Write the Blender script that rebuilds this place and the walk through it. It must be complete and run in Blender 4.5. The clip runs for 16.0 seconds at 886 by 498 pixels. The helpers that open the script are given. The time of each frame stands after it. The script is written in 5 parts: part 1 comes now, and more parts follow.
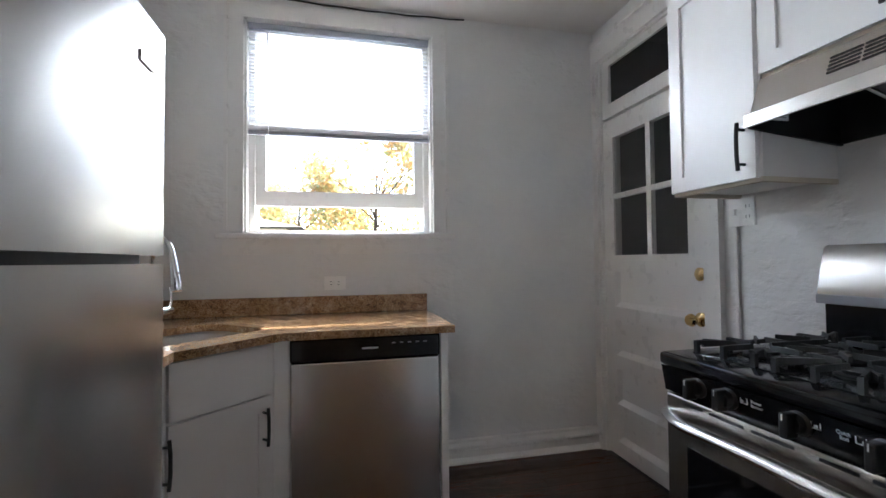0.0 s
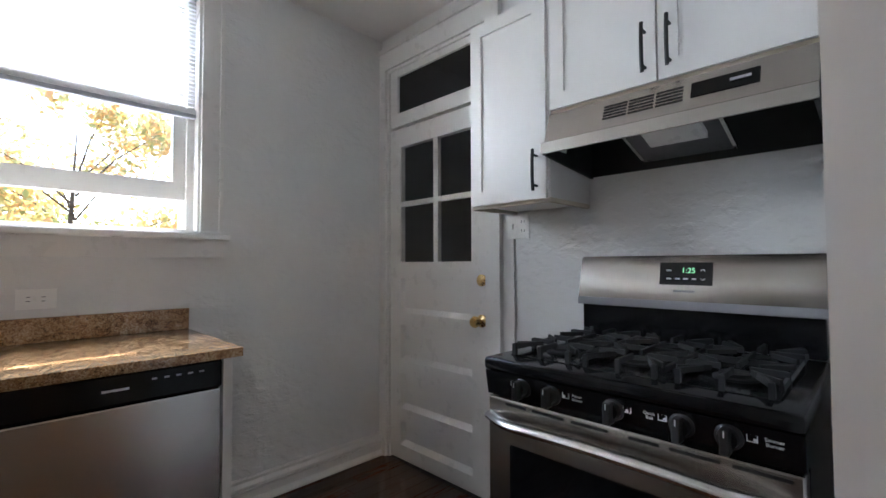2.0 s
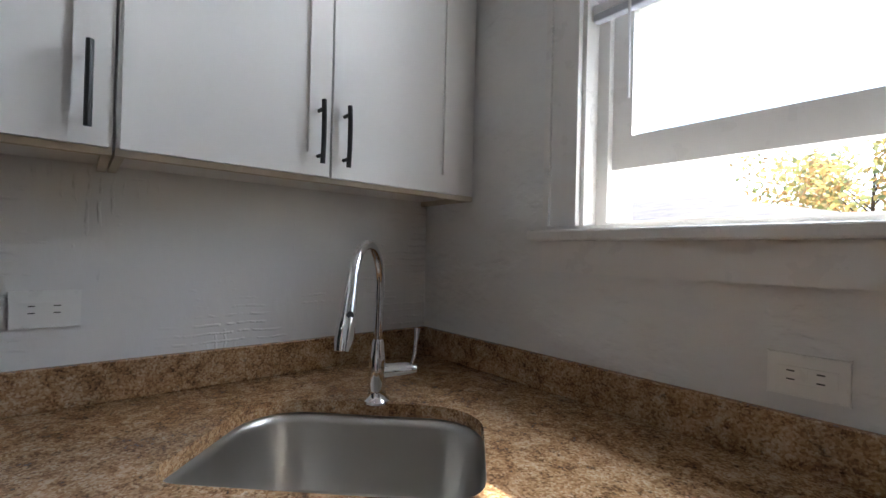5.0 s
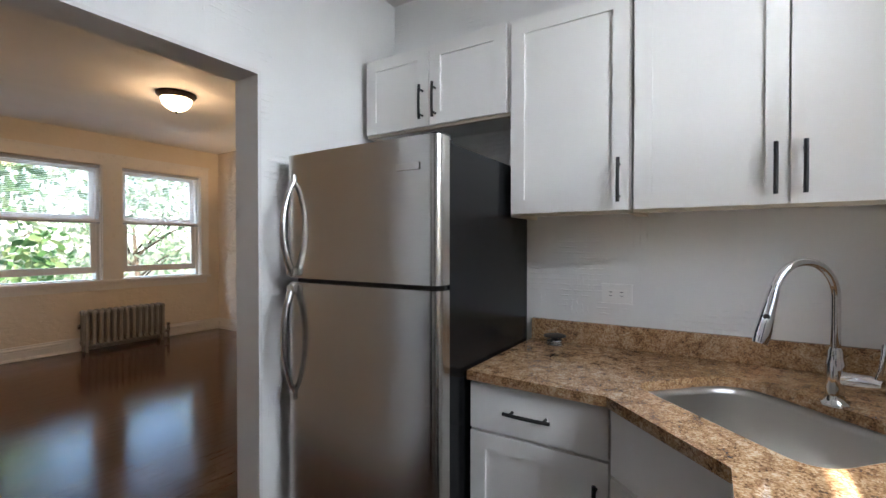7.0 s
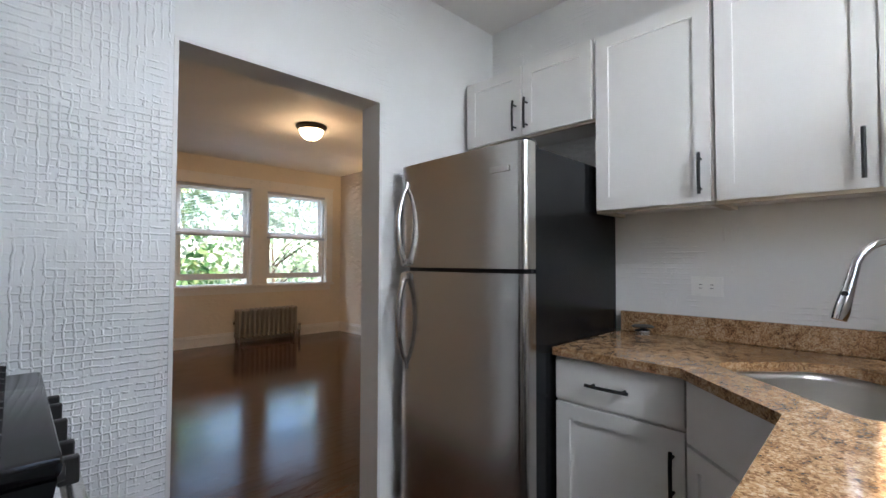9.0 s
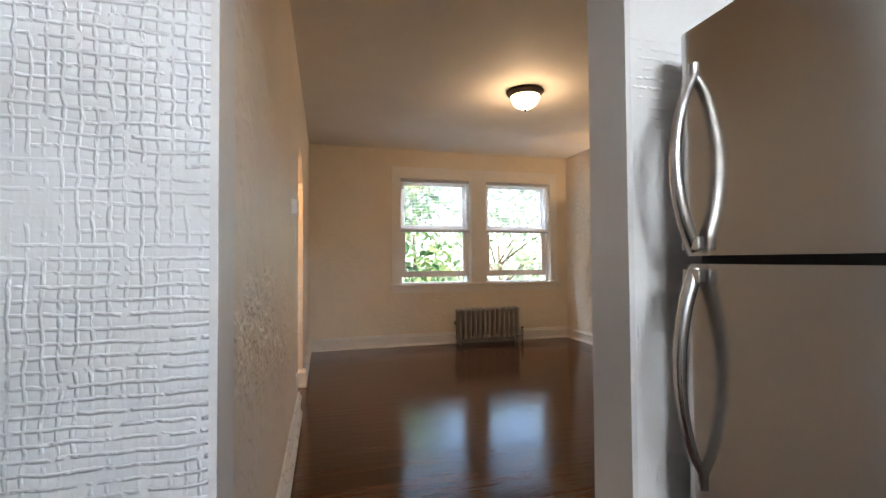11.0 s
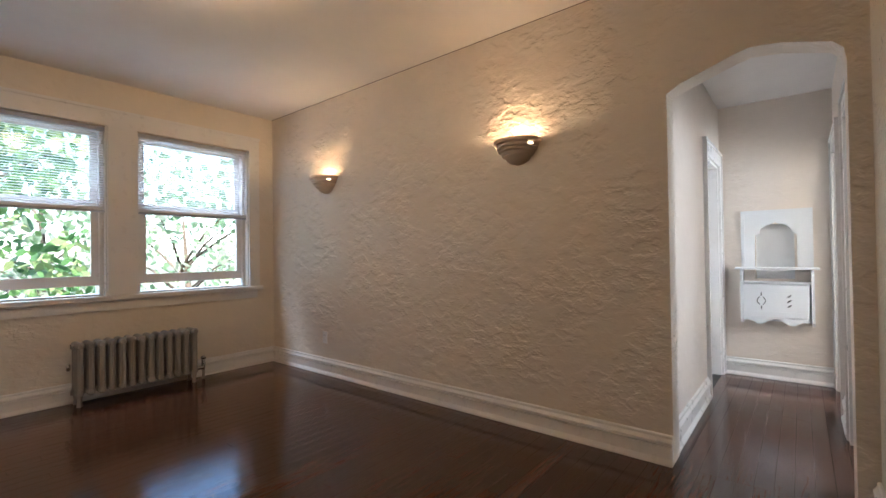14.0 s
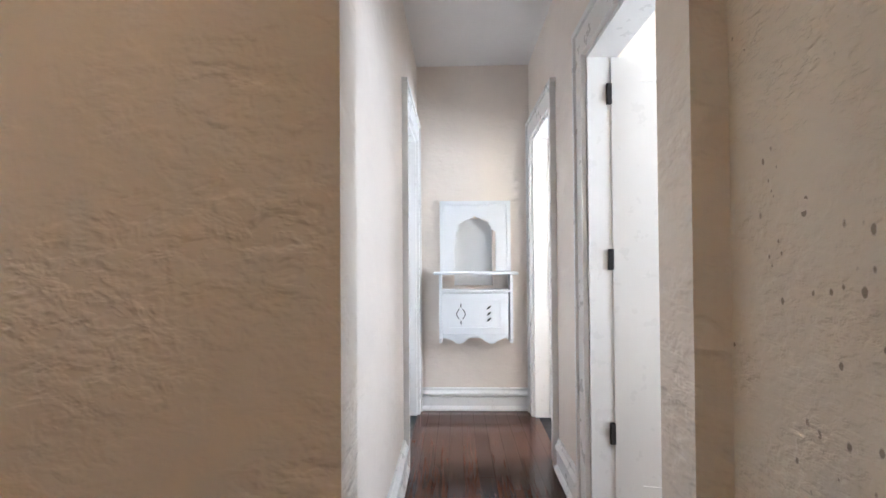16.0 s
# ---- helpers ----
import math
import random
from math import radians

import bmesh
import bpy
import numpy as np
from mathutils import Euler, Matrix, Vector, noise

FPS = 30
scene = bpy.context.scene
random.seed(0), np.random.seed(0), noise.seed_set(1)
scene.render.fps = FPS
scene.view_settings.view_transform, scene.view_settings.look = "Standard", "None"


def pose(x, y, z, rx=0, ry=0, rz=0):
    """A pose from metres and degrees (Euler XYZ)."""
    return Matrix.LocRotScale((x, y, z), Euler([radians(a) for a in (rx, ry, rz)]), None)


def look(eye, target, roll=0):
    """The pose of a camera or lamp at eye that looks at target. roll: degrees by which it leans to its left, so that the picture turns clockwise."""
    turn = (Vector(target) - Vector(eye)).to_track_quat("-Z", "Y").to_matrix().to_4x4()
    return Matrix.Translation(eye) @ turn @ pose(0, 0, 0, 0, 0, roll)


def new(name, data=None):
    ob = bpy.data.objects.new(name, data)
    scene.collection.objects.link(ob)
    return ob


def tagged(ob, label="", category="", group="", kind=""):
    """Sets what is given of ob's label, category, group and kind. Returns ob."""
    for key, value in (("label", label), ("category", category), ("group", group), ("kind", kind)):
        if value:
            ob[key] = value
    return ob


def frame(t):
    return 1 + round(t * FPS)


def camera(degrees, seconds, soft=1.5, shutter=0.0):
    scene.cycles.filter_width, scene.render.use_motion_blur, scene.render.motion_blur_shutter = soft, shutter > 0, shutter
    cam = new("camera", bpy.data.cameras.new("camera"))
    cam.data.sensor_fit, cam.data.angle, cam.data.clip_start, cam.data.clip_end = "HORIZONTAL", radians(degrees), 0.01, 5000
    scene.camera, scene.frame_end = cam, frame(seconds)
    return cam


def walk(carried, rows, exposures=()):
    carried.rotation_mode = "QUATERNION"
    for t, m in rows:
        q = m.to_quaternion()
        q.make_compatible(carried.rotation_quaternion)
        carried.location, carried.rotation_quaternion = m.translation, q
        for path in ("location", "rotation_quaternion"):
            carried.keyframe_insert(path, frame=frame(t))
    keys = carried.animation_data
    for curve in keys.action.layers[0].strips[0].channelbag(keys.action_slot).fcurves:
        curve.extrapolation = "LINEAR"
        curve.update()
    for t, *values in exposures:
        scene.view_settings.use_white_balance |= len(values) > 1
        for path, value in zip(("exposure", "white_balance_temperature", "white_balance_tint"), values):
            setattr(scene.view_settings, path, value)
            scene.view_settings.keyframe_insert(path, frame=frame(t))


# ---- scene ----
cam = camera(90.4, 16.0)
PATH = [
    (0, (-1.657, -2.621, 1.226), (-1.205, -0.673, 1.28), -0.6),
    (0.5, (-1.773, -2.436, 1.277), (-0.764, -0.71, 1.332), -0.5),
    (1, (-1.835, -2.404, 1.252), (-0.496, -0.919, 1.32), -0.8),
    (1.5, (-1.868, -2.388, 1.222), (-0.457, -0.972, 1.291), -0.6),
    (2, (-1.795, -2.356, 1.238), (-0.376, -0.948, 1.305), -0.2),
    (2.5, (-1.666, -2.319, 1.278), (-0.427, -0.75, 1.346), -0.2),
    (3, (-1.596, -2.143, 1.299), (-0.883, -0.275, 1.35), 0.1),
    (3.2, (-1.58, -2.068, 1.27), (-1.113, -0.124, 1.333), 0.2),
    (5.3, (-1.486, -0.955, 1.32), (-3.285, -0.081, 1.32), 1.2),
    (5.5, (-1.467, -0.927, 1.32), (-3.396, -0.397, 1.308), 0.9),
    (6, (-1.277, -0.91, 1.316), (-3.267, -1.112, 1.321), 0.9),
    (6.5, (-1.052, -0.865, 1.35), (-2.928, -1.556, 1.355), 0.6),
    (7, (-0.856, -0.721, 1.38), (-2.548, -1.787, 1.358), 0.0),
    (7.5, (-0.746, -0.591, 1.348), (-2.181, -1.984, 1.368), 0.2),
    (8, (-0.642, -0.5, 1.317), (-2.056, -1.914, 1.375), -0.3),
    (8.2, (-0.601, -0.456, 1.305), (-2.032, -1.853, 1.37), -0.0),
    (10.3, (-0.989, -0.992, 1.241), (-1.992, -2.722, 1.287), -0.5),
    (10.5, (-1.056, -1.112, 1.238), (-1.928, -2.911, 1.286), -0.8),
    (11, (-1.271, -1.413, 1.238), (-1.79, -3.343, 1.289), -0.4),
    (11.5, (-1.431, -1.773, 1.222), (-1.779, -3.742, 1.269), -0.3),
    (12, (-1.547, -2.122, 1.219), (-1.807, -4.105, 1.263), -0.3),
    (12.5, (-1.677, -2.448, 1.214), (-1.946, -4.429, 1.252), -0.2),
    (13, (-1.805, -2.673, 1.23), (-2.45, -4.565, 1.262), -0.4),
    (13.5, (-2.069, -2.71, 1.16), (-3.166, -4.382, 1.212), -0.7),
    (14, (-2.235, -2.843, 1.231), (-3.786, -4.105, 1.255), -0.8),
    (14.5, (-2.63, -2.931, 1.245), (-4.473, -3.707, 1.263), -0.6),
    (15, (-3.143, -3.042, 1.349), (-5.116, -3.367, 1.336), -0.7),
    (15.5, (-3.595, -3.099, 1.274), (-5.588, -3.257, 1.271), -0.5),
    (16, (-4.057, -3.174, 1.193), (-6.056, -3.234, 1.221), -0.4),
]
walk(cam, [(t, look(eye, target, roll)) for t, eye, target, roll in PATH], exposures=[(0, 2.7, 6050, 10), (3.2, 2.65, 6050, 10), (5.5, 1.9, 6200, 10), (6.0, 2.7, 6250, 10), (6.5, 2.65, 6250, 10), (8.0, 2.4, 6100, 10), (10.5, 2.72, 6400, 10), (12.0, 2.9, 6500, 10), (13, 2.85, 6250, 10), (14, 2.75, 5750, 10), (15, 3.05, 5750, 10), (16, 3.1, 5500, 10)])

# ---- world, sun, large lights ----
world = bpy.data.worlds.new("sky")
scene.world = world
world.use_nodes = True
wn = world.node_tree
wn.nodes.clear()
sky = wn.nodes.new("ShaderNodeTexSky")
sky.sky_type = "NISHITA"
sky.sun_disc = False
sky.sun_elevation = radians(48.2)
sky.sun_rotation = radians(21)
bgd = wn.nodes.new("ShaderNodeBackground")
bgd.inputs["Strength"].default_value = 0.15
wout = wn.nodes.new("ShaderNodeOutputWorld")
wn.links.new(sky.outputs[0], bgd.inputs[0])
wn.links.new(bgd.outputs[0], wout.inputs[0])


def lamp(name, kind, m, energy, color, size=0.1, size_y=0.0):
    data = bpy.data.lights.new(name, kind)
    data.energy, data.color = energy, color
    if kind == "AREA":
        data.size = size
        if size_y:
            data.shape, data.size_y = "RECTANGLE", size_y
    elif kind == "SUN":
        data.angle = radians(size)
    else:
        data.shadow_soft_size = size
    ob = new(name, data)
    ob.matrix_world = m
    return ob


WARM = (1.0, 0.62, 0.33)
DAY = (0.78, 0.89, 1.0)
SOFTDAY = (0.90, 0.95, 1.0)
lamp("sun", "SUN", look((2.3, 6.0, 8.4), (0.0, 0.0, 1.2)), 5.0, (1.0, 0.93, 0.82), 0.5)
# two lamps added out of sight outside the windows, strengthening the sky's light
lamp("kitchen_sky_fill", "AREA", look((-1.65, 0.72, 2.65), (-1.65, -0.95, 1.2)), 26, (0.88, 0.93, 1.0), 1.5, 0.85)
lamp("south_sky_fill", "AREA", look((-3.52, -8.75, 3.55), (-3.52, -6.6, 1.0)), 36, DAY, 2.6, 1.2)
lamp("far_room_sky", "AREA", look((-6.9, -1.02, 1.55), (-7.0, -3.3, 1.3)), 22, SOFTDAY, 0.8, 1.3)
lamp("side_room_sky", "AREA", look((-5.55, -1.02, 1.55), (-5.75, -3.4, 1.2)), 8.5, SOFTDAY, 0.9, 1.3)
lamp("ceiling_bulb", "POINT", pose(-3.14, -5.27, 2.72), 2.5, WARM, 0.09)
lamp("vestibule_bulb", "POINT", pose(-0.45, -5.55, 2.2), 4.5, WARM, 0.08)


# ---- materials ----
def shader(name, color, rough=0.5, metal=0.0, spec=0.5):
    m = bpy.data.materials.new(name)
    m.use_nodes = True
    b = m.node_tree.nodes["Principled BSDF"]
    b.inputs["Base Color"].default_value = (*color, 1)
    b.inputs["Roughness"].default_value = rough
    b.inputs["Metallic"].default_value = metal
    b.inputs["Specular IOR Level"].default_value = spec
    return m, m.node_tree, b


def node(nt, kind, **values):
    n = nt.nodes.new(kind)
    for key, value in values.items():
        n.inputs[key.replace("_", " ")].default_value = value
    return n


def place(nt, scale=(1, 1, 1), turn=(0, 0, 0)):
    g = nt.nodes.new("ShaderNodeNewGeometry")
    mp = nt.nodes.new("ShaderNodeMapping")
    mp.inputs["Scale"].default_value = scale
    mp.inputs["Rotation"].default_value = turn
    nt.links.new(g.outputs["Position"], mp.inputs["Vector"])
    return mp.outputs[0]


def ramp(nt, source, stops, soft="LINEAR"):
    r = nt.nodes.new("ShaderNodeValToRGB")
    r.color_ramp.interpolation = soft
    while len(r.color_ramp.elements) < len(stops):
        r.color_ramp.elements.new(0.5)
    for e, (p, c) in zip(r.color_ramp.elements, stops):
        e.position = p
        e.color = (*c, 1) if isinstance(c, tuple) else (c, c, c, 1)
    nt.links.new(source, r.inputs[0])
    return r.outputs[0]


def noise_out(nt, vec, scale, detail=4.0, rough=0.55, twist=0.0):
    n = node(nt, "ShaderNodeTexNoise", Scale=scale, Detail=detail, Roughness=rough, Distortion=twist)
    nt.links.new(vec, n.inputs["Vector"])
    return n.outputs[0]


def calc(nt, op, a, b):
    n = nt.nodes.new("ShaderNodeMath")
    n.operation = op
    for socket, v in zip(n.inputs, (a, b)):
        if isinstance(v, (int, float)):
            socket.default_value = v
        else:
            nt.links.new(v, socket)
    return n.outputs[0]


def bump(nt, b, height, strength, distance):
    n = node(nt, "ShaderNodeBump", Strength=strength, Distance=distance)
    nt.links.new(height, n.inputs["Height"])
    nt.links.new(n.outputs[0], b.inputs["Normal"])


def painted(name, color, rough=0.45, wear=0.05, grain=90, strength=0.12):
    """Brushed paint on wood or plaster: slight tone drift, faint brush relief."""
    m, nt, b = shader(name, color, rough)
    v = place(nt)
    tone = noise_out(nt, v, 2.3, 5)
    dark = tuple(c * (1 - 2 * wear) for c in color)
    nt.links.new(ramp(nt, tone, [(0.3, dark), (0.7, color)]), b.inputs["Base Color"])
    nt.links.new(ramp(nt, noise_out(nt, v, 14, 3), [(0.3, rough - 0.08), (0.7, rough + 0.1)]), b.inputs["Roughness"])
    bump(nt, b, noise_out(nt, place(nt, (1, 1, 0.25)), grain, 3), strength, 0.002)
    return m


def stucco(name, color, coarse, depth, ridge, rough=0.55, specks=0.0):
    """Trowelled plaster under old paint: raised torn ridges between smoother fields."""
    m, nt, b = shader(name, color, rough)
    v = place(nt)
    warp = noise_out(nt, place(nt, (1, 1, 1.6)), coarse, 3, 0.5, 0.2)
    ridges = ramp(nt, warp, [(0.38, 0.0), (0.61, 1.0)], "EASE")
    dabs = ramp(nt, noise_out(nt, place(nt, (1, 1, 1.9)), coarse * 2.2, 2, 0.5, 0.3), [(0.44, 0.0), (0.68, 1.0)], "EASE")
    fields = noise_out(nt, v, coarse * 0.3, 2)
    fine = noise_out(nt, v, coarse * 3.1, 4, 0.6)
    mass = calc(nt, "ADD", ridges, calc(nt, "MULTIPLY", dabs, 0.2))
    h = calc(nt, "ADD", calc(nt, "MULTIPLY", mass, ramp(nt, fields, [(0.36, 0.15), (0.58, ridge)])), calc(nt, "MULTIPLY", fine, 0.12))
    bump(nt, b, h, 1.0, depth)
    dark = tuple(c * 0.9 for c in color)
    tone = ramp(nt, noise_out(nt, v, 1.3, 6, 0.65), [(0.3, dark), (0.68, color)])
    if specks:
        vo = node(nt, "ShaderNodeTexVoronoi", Scale=38.0)
        nt.links.new(place(nt, (1, 1, 0.6)), vo.inputs["Vector"])
        some = calc(nt, "GREATER_THAN", noise_out(nt, v, 6, 3, 0.7), 0.49)
        rim = calc(nt, "ADD", vo.outputs["Distance"], calc(nt, "MULTIPLY", noise_out(nt, v, 60, 3, 0.7), 0.22))
        size = calc(nt, "MULTIPLY", noise_out(nt, v, 13, 2), 0.56)
        dot = calc(nt, "MULTIPLY", ramp(nt, calc(nt, "SUBTRACT", size, rim), [(0.0, 0.0), (0.07, 1.0)]), some)
        mix = nt.nodes.new("ShaderNodeMix")
        mix.data_type = "RGBA"
        nt.links.new(calc(nt, "MULTIPLY", dot, specks), mix.inputs[0])
        nt.links.new(tone, mix.inputs[6])
        mix.inputs[7].default_value = (0.16, 0.11, 0.07, 1)
        tone = mix.outputs[2]
    nt.links.new(tone, b.inputs["Base Color"])
    return m


def combed(name, color, across="X", sparse=0.0, rough=0.5, depth=0.0038):
    """Plaster combed both ways into thin raised ridges, with flat patches; sparse: how much has been smoothed over."""
    m, nt, b = shader(name, color, rough)
    total = None
    for axis, mask_scale in ((across, 3.1), ("Z", 2.6)):
        w = node(nt, "ShaderNodeTexWave", Scale=13.0, Distortion=1.8 if axis == "Z" else 2.6, Detail=2.0, Detail_Scale=1.1)
        w.wave_type, w.bands_direction = "BANDS", axis
        nt.links.new(place(nt), w.inputs["Vector"])
        lines = ramp(nt, w.outputs[1], [(0.76, 0.0), (0.95, 0.9), (1.0, 1.0)])
        n = noise_out(nt, place(nt, (1, 1, 1), (0, 0, 0.7 if axis != "Z" else 2.1)), mask_scale, 5, 0.7)
        lo = (0.46 if axis != "Z" else 0.40) + sparse
        broken = ramp(nt, noise_out(nt, place(nt, (1.3, 1.3, 1)), 26, 2), [(0.36, 0.0), (0.52, 1.0)])
        part_h = calc(nt, "MULTIPLY", calc(nt, "MULTIPLY", lines, broken), ramp(nt, n, [(lo, 0.04 if not sparse else 0.0), (lo + 0.12, 1.0)]))
        total = part_h if total is None else calc(nt, "MAXIMUM", total, part_h)
    drag = noise_out(nt, place(nt, (1, 1, 0.35)), 24, 4)
    h = calc(nt, "ADD", total, calc(nt, "MULTIPLY", drag, 0.35))
    bump(nt, b, h, 1.0, depth)
    nt.links.new(ramp(nt, noise_out(nt, place(nt), 1.7, 5), [(0.3, tuple(c * 0.93 for c in color)), (0.7, color)]), b.inputs["Base Color"])
    return m


def steel(name, color, rough, along, brushed=0.0):
    """Brushed steel; the brushing lies across, so that gloss is drawn out up and down."""
    m, nt, b = shader(name, color, rough, 1.0)
    big = noise_out(nt, place(nt, along), 1.6, 3)
    nt.links.new(ramp(nt, big, [(0.3, tuple(c * 0.92 for c in color)), (0.7, color)]), b.inputs["Base Color"])
    if brushed:
        up = nt.nodes.new("ShaderNodeCombineXYZ")
        up.inputs[2].default_value = 1.0
        nt.links.new(up.outputs[0], b.inputs["Tangent"])
        b.inputs["Anisotropic"].default_value = brushed
    return m


def plank_wood(name):
    m, nt, b = shader(name, (0.07, 0.03, 0.017), 0.2, 0.0, 0.5)
    info = nt.nodes.new("ShaderNodeObjectInfo")
    v = place(nt, (1.0, 14.0, 1.0))
    grain = noise_out(nt, v, 5, 6, 0.65, 0.6)
    col = ramp(nt, grain, [(0.25, (0.036, 0.014, 0.008)), (0.55, (0.078, 0.031, 0.017)), (0.8, (0.125, 0.053, 0.028))])
    hsv = nt.nodes.new("ShaderNodeHueSaturation")
    nt.links.new(calc(nt, "ADD", calc(nt, "MULTIPLY", info.outputs["Random"], 0.5), 0.7), hsv.inputs["Value"])
    nt.links.new(col, hsv.inputs["Color"])
    nt.links.new(hsv.outputs[0], b.inputs["Base Color"])
    worn = noise_out(nt, place(nt), 1.9, 5, 0.65)
    nt.links.new(ramp(nt, worn, [(0.3, 0.05), (0.75, 0.13)]), b.inputs["Roughness"])
    bump(nt, b, calc(nt, "ADD", grain, calc(nt, "MULTIPLY", noise_out(nt, place(nt, (3, 9, 1)), 1.4, 3), 2.2)), 0.2, 0.0025)
    return m


def granite(name):
    m, nt, b = shader(name, (0.3, 0.2, 0.13), 0.11)
    v = place(nt)
    vo = node(nt, "ShaderNodeTexVoronoi", Scale=230.0)
    nt.links.new(v, vo.inputs["Vector"])
    sep = nt.nodes.new("ShaderNodeSeparateColor")
    nt.links.new(vo.outputs["Color"], sep.inputs[0])
    drift = noise_out(nt, v, 20, 6, 0.76, 0.7)
    mixv = calc(nt, "ADD", calc(nt, "MULTIPLY", sep.outputs[0], 0.22), calc(nt, "MULTIPLY", drift, 0.86))
    col = ramp(nt, mixv, [(0.30, (0.03, 0.02, 0.014)), (0.40, (0.16, 0.086, 0.043)), (0.50, (0.31, 0.172, 0.080)), (0.60, (0.44, 0.275, 0.145)), (0.73, (0.58, 0.44, 0.30))])
    blot = ramp(nt, noise_out(nt, v, 55, 4, 0.6, 0.4), [(0.31, 0.4), (0.40, 1.0)])
    dark = nt.nodes.new("ShaderNodeMix")
    dark.data_type, dark.blend_type = "RGBA", "MULTIPLY"
    dark.inputs[0].default_value = 1.0
    nt.links.new(col, dark.inputs[6])
    nt.links.new(blot, dark.inputs[7])
    col = dark.outputs[2]
    nt.links.new(col, b.inputs["Base Color"])
    bump(nt, b, noise_out(nt, v, 40, 3), 0.05, 0.001)
    return m


def foliage(name, stops):
    m, nt, b = shader(name, stops[0], 0.55)
    g = nt.nodes.new("ShaderNodeNewGeometry")
    n = len(stops) - 1
    nt.links.new(ramp(nt, g.outputs["Random Per Island"], [(i / n, c) for i, c in enumerate(stops)]), b.inputs["Base Color"])
    t = nt.nodes.new("ShaderNodeBsdfTranslucent")
    nt.links.new(ramp(nt, g.outputs["Random Per Island"], [(i / n, tuple(min(1, x * 1.5) for x in c)) for i, c in enumerate(stops)]), t.inputs[0])
    mix = nt.nodes.new("ShaderNodeMixShader")
    mix.inputs[0].default_value = 0.4
    nt.links.new(b.outputs[0], mix.inputs[1])
    nt.links.new(t.outputs[0], mix.inputs[2])
    nt.links.new(mix.outputs[0], nt.nodes["Material Output"].inputs[0])
    return m


def glowing(name, color, strength):
    m, nt, b = shader(name, color, 0.3)
    b.inputs["Emission Color"].default_value = (*color, 1)
    b.inputs["Emission Strength"].default_value = strength
    return m


def clear_glass(name, tint=(0.95, 0.97, 0.97), rough=0.0):
    m, nt, b = shader(name, tint, rough)
    b.inputs["Transmission Weight"].default_value = 1.0
    b.inputs["IOR"].default_value = 1.45
    return m


KITCHEN = stucco("kitchen_plaster", (0.80, 0.79, 0.77), 15, 0.003, 0.8, 0.42)
COMBED = combed("combed_plaster", (0.80, 0.80, 0.80))
WORN_COMB = combed("worn_combed_plaster", (0.80, 0.79, 0.77), "Y", 0.11, 0.42, 0.0032)
WORN_COMB_ACROSS = combed("worn_combed_partition", (0.80, 0.79, 0.77), "X", 0.16, 0.42, 0.003)
CREAM = stucco("cream_plaster", (0.79, 0.71, 0.61), 8.5, 0.0068, 1.0, 0.45)
CREAM_SOFT = stucco("cream_plaster_soft", (0.79, 0.71, 0.60), 14, 0.004, 0.6, 0.5)
CREAM_SPECK = stucco("worn_cream_plaster", (0.72, 0.64, 0.52), 26, 0.004, 0.8, 0.5, 0.75)
HALLWALL = stucco("hall_plaster", (0.82, 0.73, 0.64), 9, 0.003, 0.5, 0.5)
JAMB = painted("jamb_paint", (0.74, 0.72, 0.70), 0.5, 0.04, 20, 0.3)
CEILING = painted("ceiling_paint", (0.78, 0.75, 0.72), 0.7, 0.03, 30, 0.2)
TRIM = painted("trim_paint", (0.80, 0.78, 0.75), 0.32, 0.03, 60, 0.15)
CABINET = painted("cabinet_paint", (0.80, 0.78, 0.75), 0.36, 0.02, 120, 0.05)
SHELFWHITE = painted("cool_white_paint", (0.78, 0.79, 0.80), 0.4, 0.03)
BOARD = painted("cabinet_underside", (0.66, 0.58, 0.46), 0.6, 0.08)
STEEL = steel("brushed_steel", (0.56, 0.53, 0.49), 0.27, (1, 1, 1))
STEEL_V = steel("brushed_steel_upright", (0.56, 0.54, 0.51), 0.23, (1, 1, 1), 0.6)
SINKSTEEL = steel("sink_steel", (0.62, 0.60, 0.57), 0.33, (1, 1, 1))
SATIN = steel("satin_steel", (0.66, 0.65, 0.63), 0.26, (1, 1, 1))
BLACK = shader("black_enamel", (0.009, 0.009, 0.010), 0.13, 0.0, 0.35)[0]
BLACKSIDE = shader("black_textured_side", (0.008, 0.008, 0.009), 0.25, 0.0, 0.2)[0]
IRON = painted("cast_iron", (0.018, 0.018, 0.019), 0.5, 0.15, 200, 0.6)
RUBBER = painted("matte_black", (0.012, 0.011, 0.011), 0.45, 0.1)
GREY = painted("grey_plastic", (0.33, 0.33, 0.34), 0.4)
WOOD = plank_wood("dark_floor_planks")
GRANITE = granite("brown_granite")
CHROME = shader("chrome", (0.82, 0.82, 0.83), 0.06, 1.0)[0]
BRASS = shader("aged_brass", (0.72, 0.52, 0.24), 0.2, 1.0)[0]
MESH = painted("filter_mesh", (0.16, 0.16, 0.165), 0.35, 0.3, 260, 1.0)
BRONZE = painted("oil_bronze", (0.035, 0.022, 0.015), 0.35)
PLASTIC = painted("white_plastic", (0.86, 0.85, 0.82), 0.3, 0.01)
SLAT = shader("blind_slat", (0.80, 0.80, 0.82), 0.4)[0]
RAILGREY = painted("blind_rail", (0.50, 0.52, 0.58), 0.4)
RADIATOR = painted("silver_radiator_paint", (0.31, 0.29, 0.265), 0.36, 0.12)
GLASS = clear_glass("window_glass")
DARKGLASS = shader("dark_oven_glass", (0.008, 0.008, 0.009), 0.05)[0]
RED = shader("red_mark", (0.6, 0.05, 0.03), 0.4)[0]
INK = shader("white_print", (0.75, 0.75, 0.75), 0.5)[0]
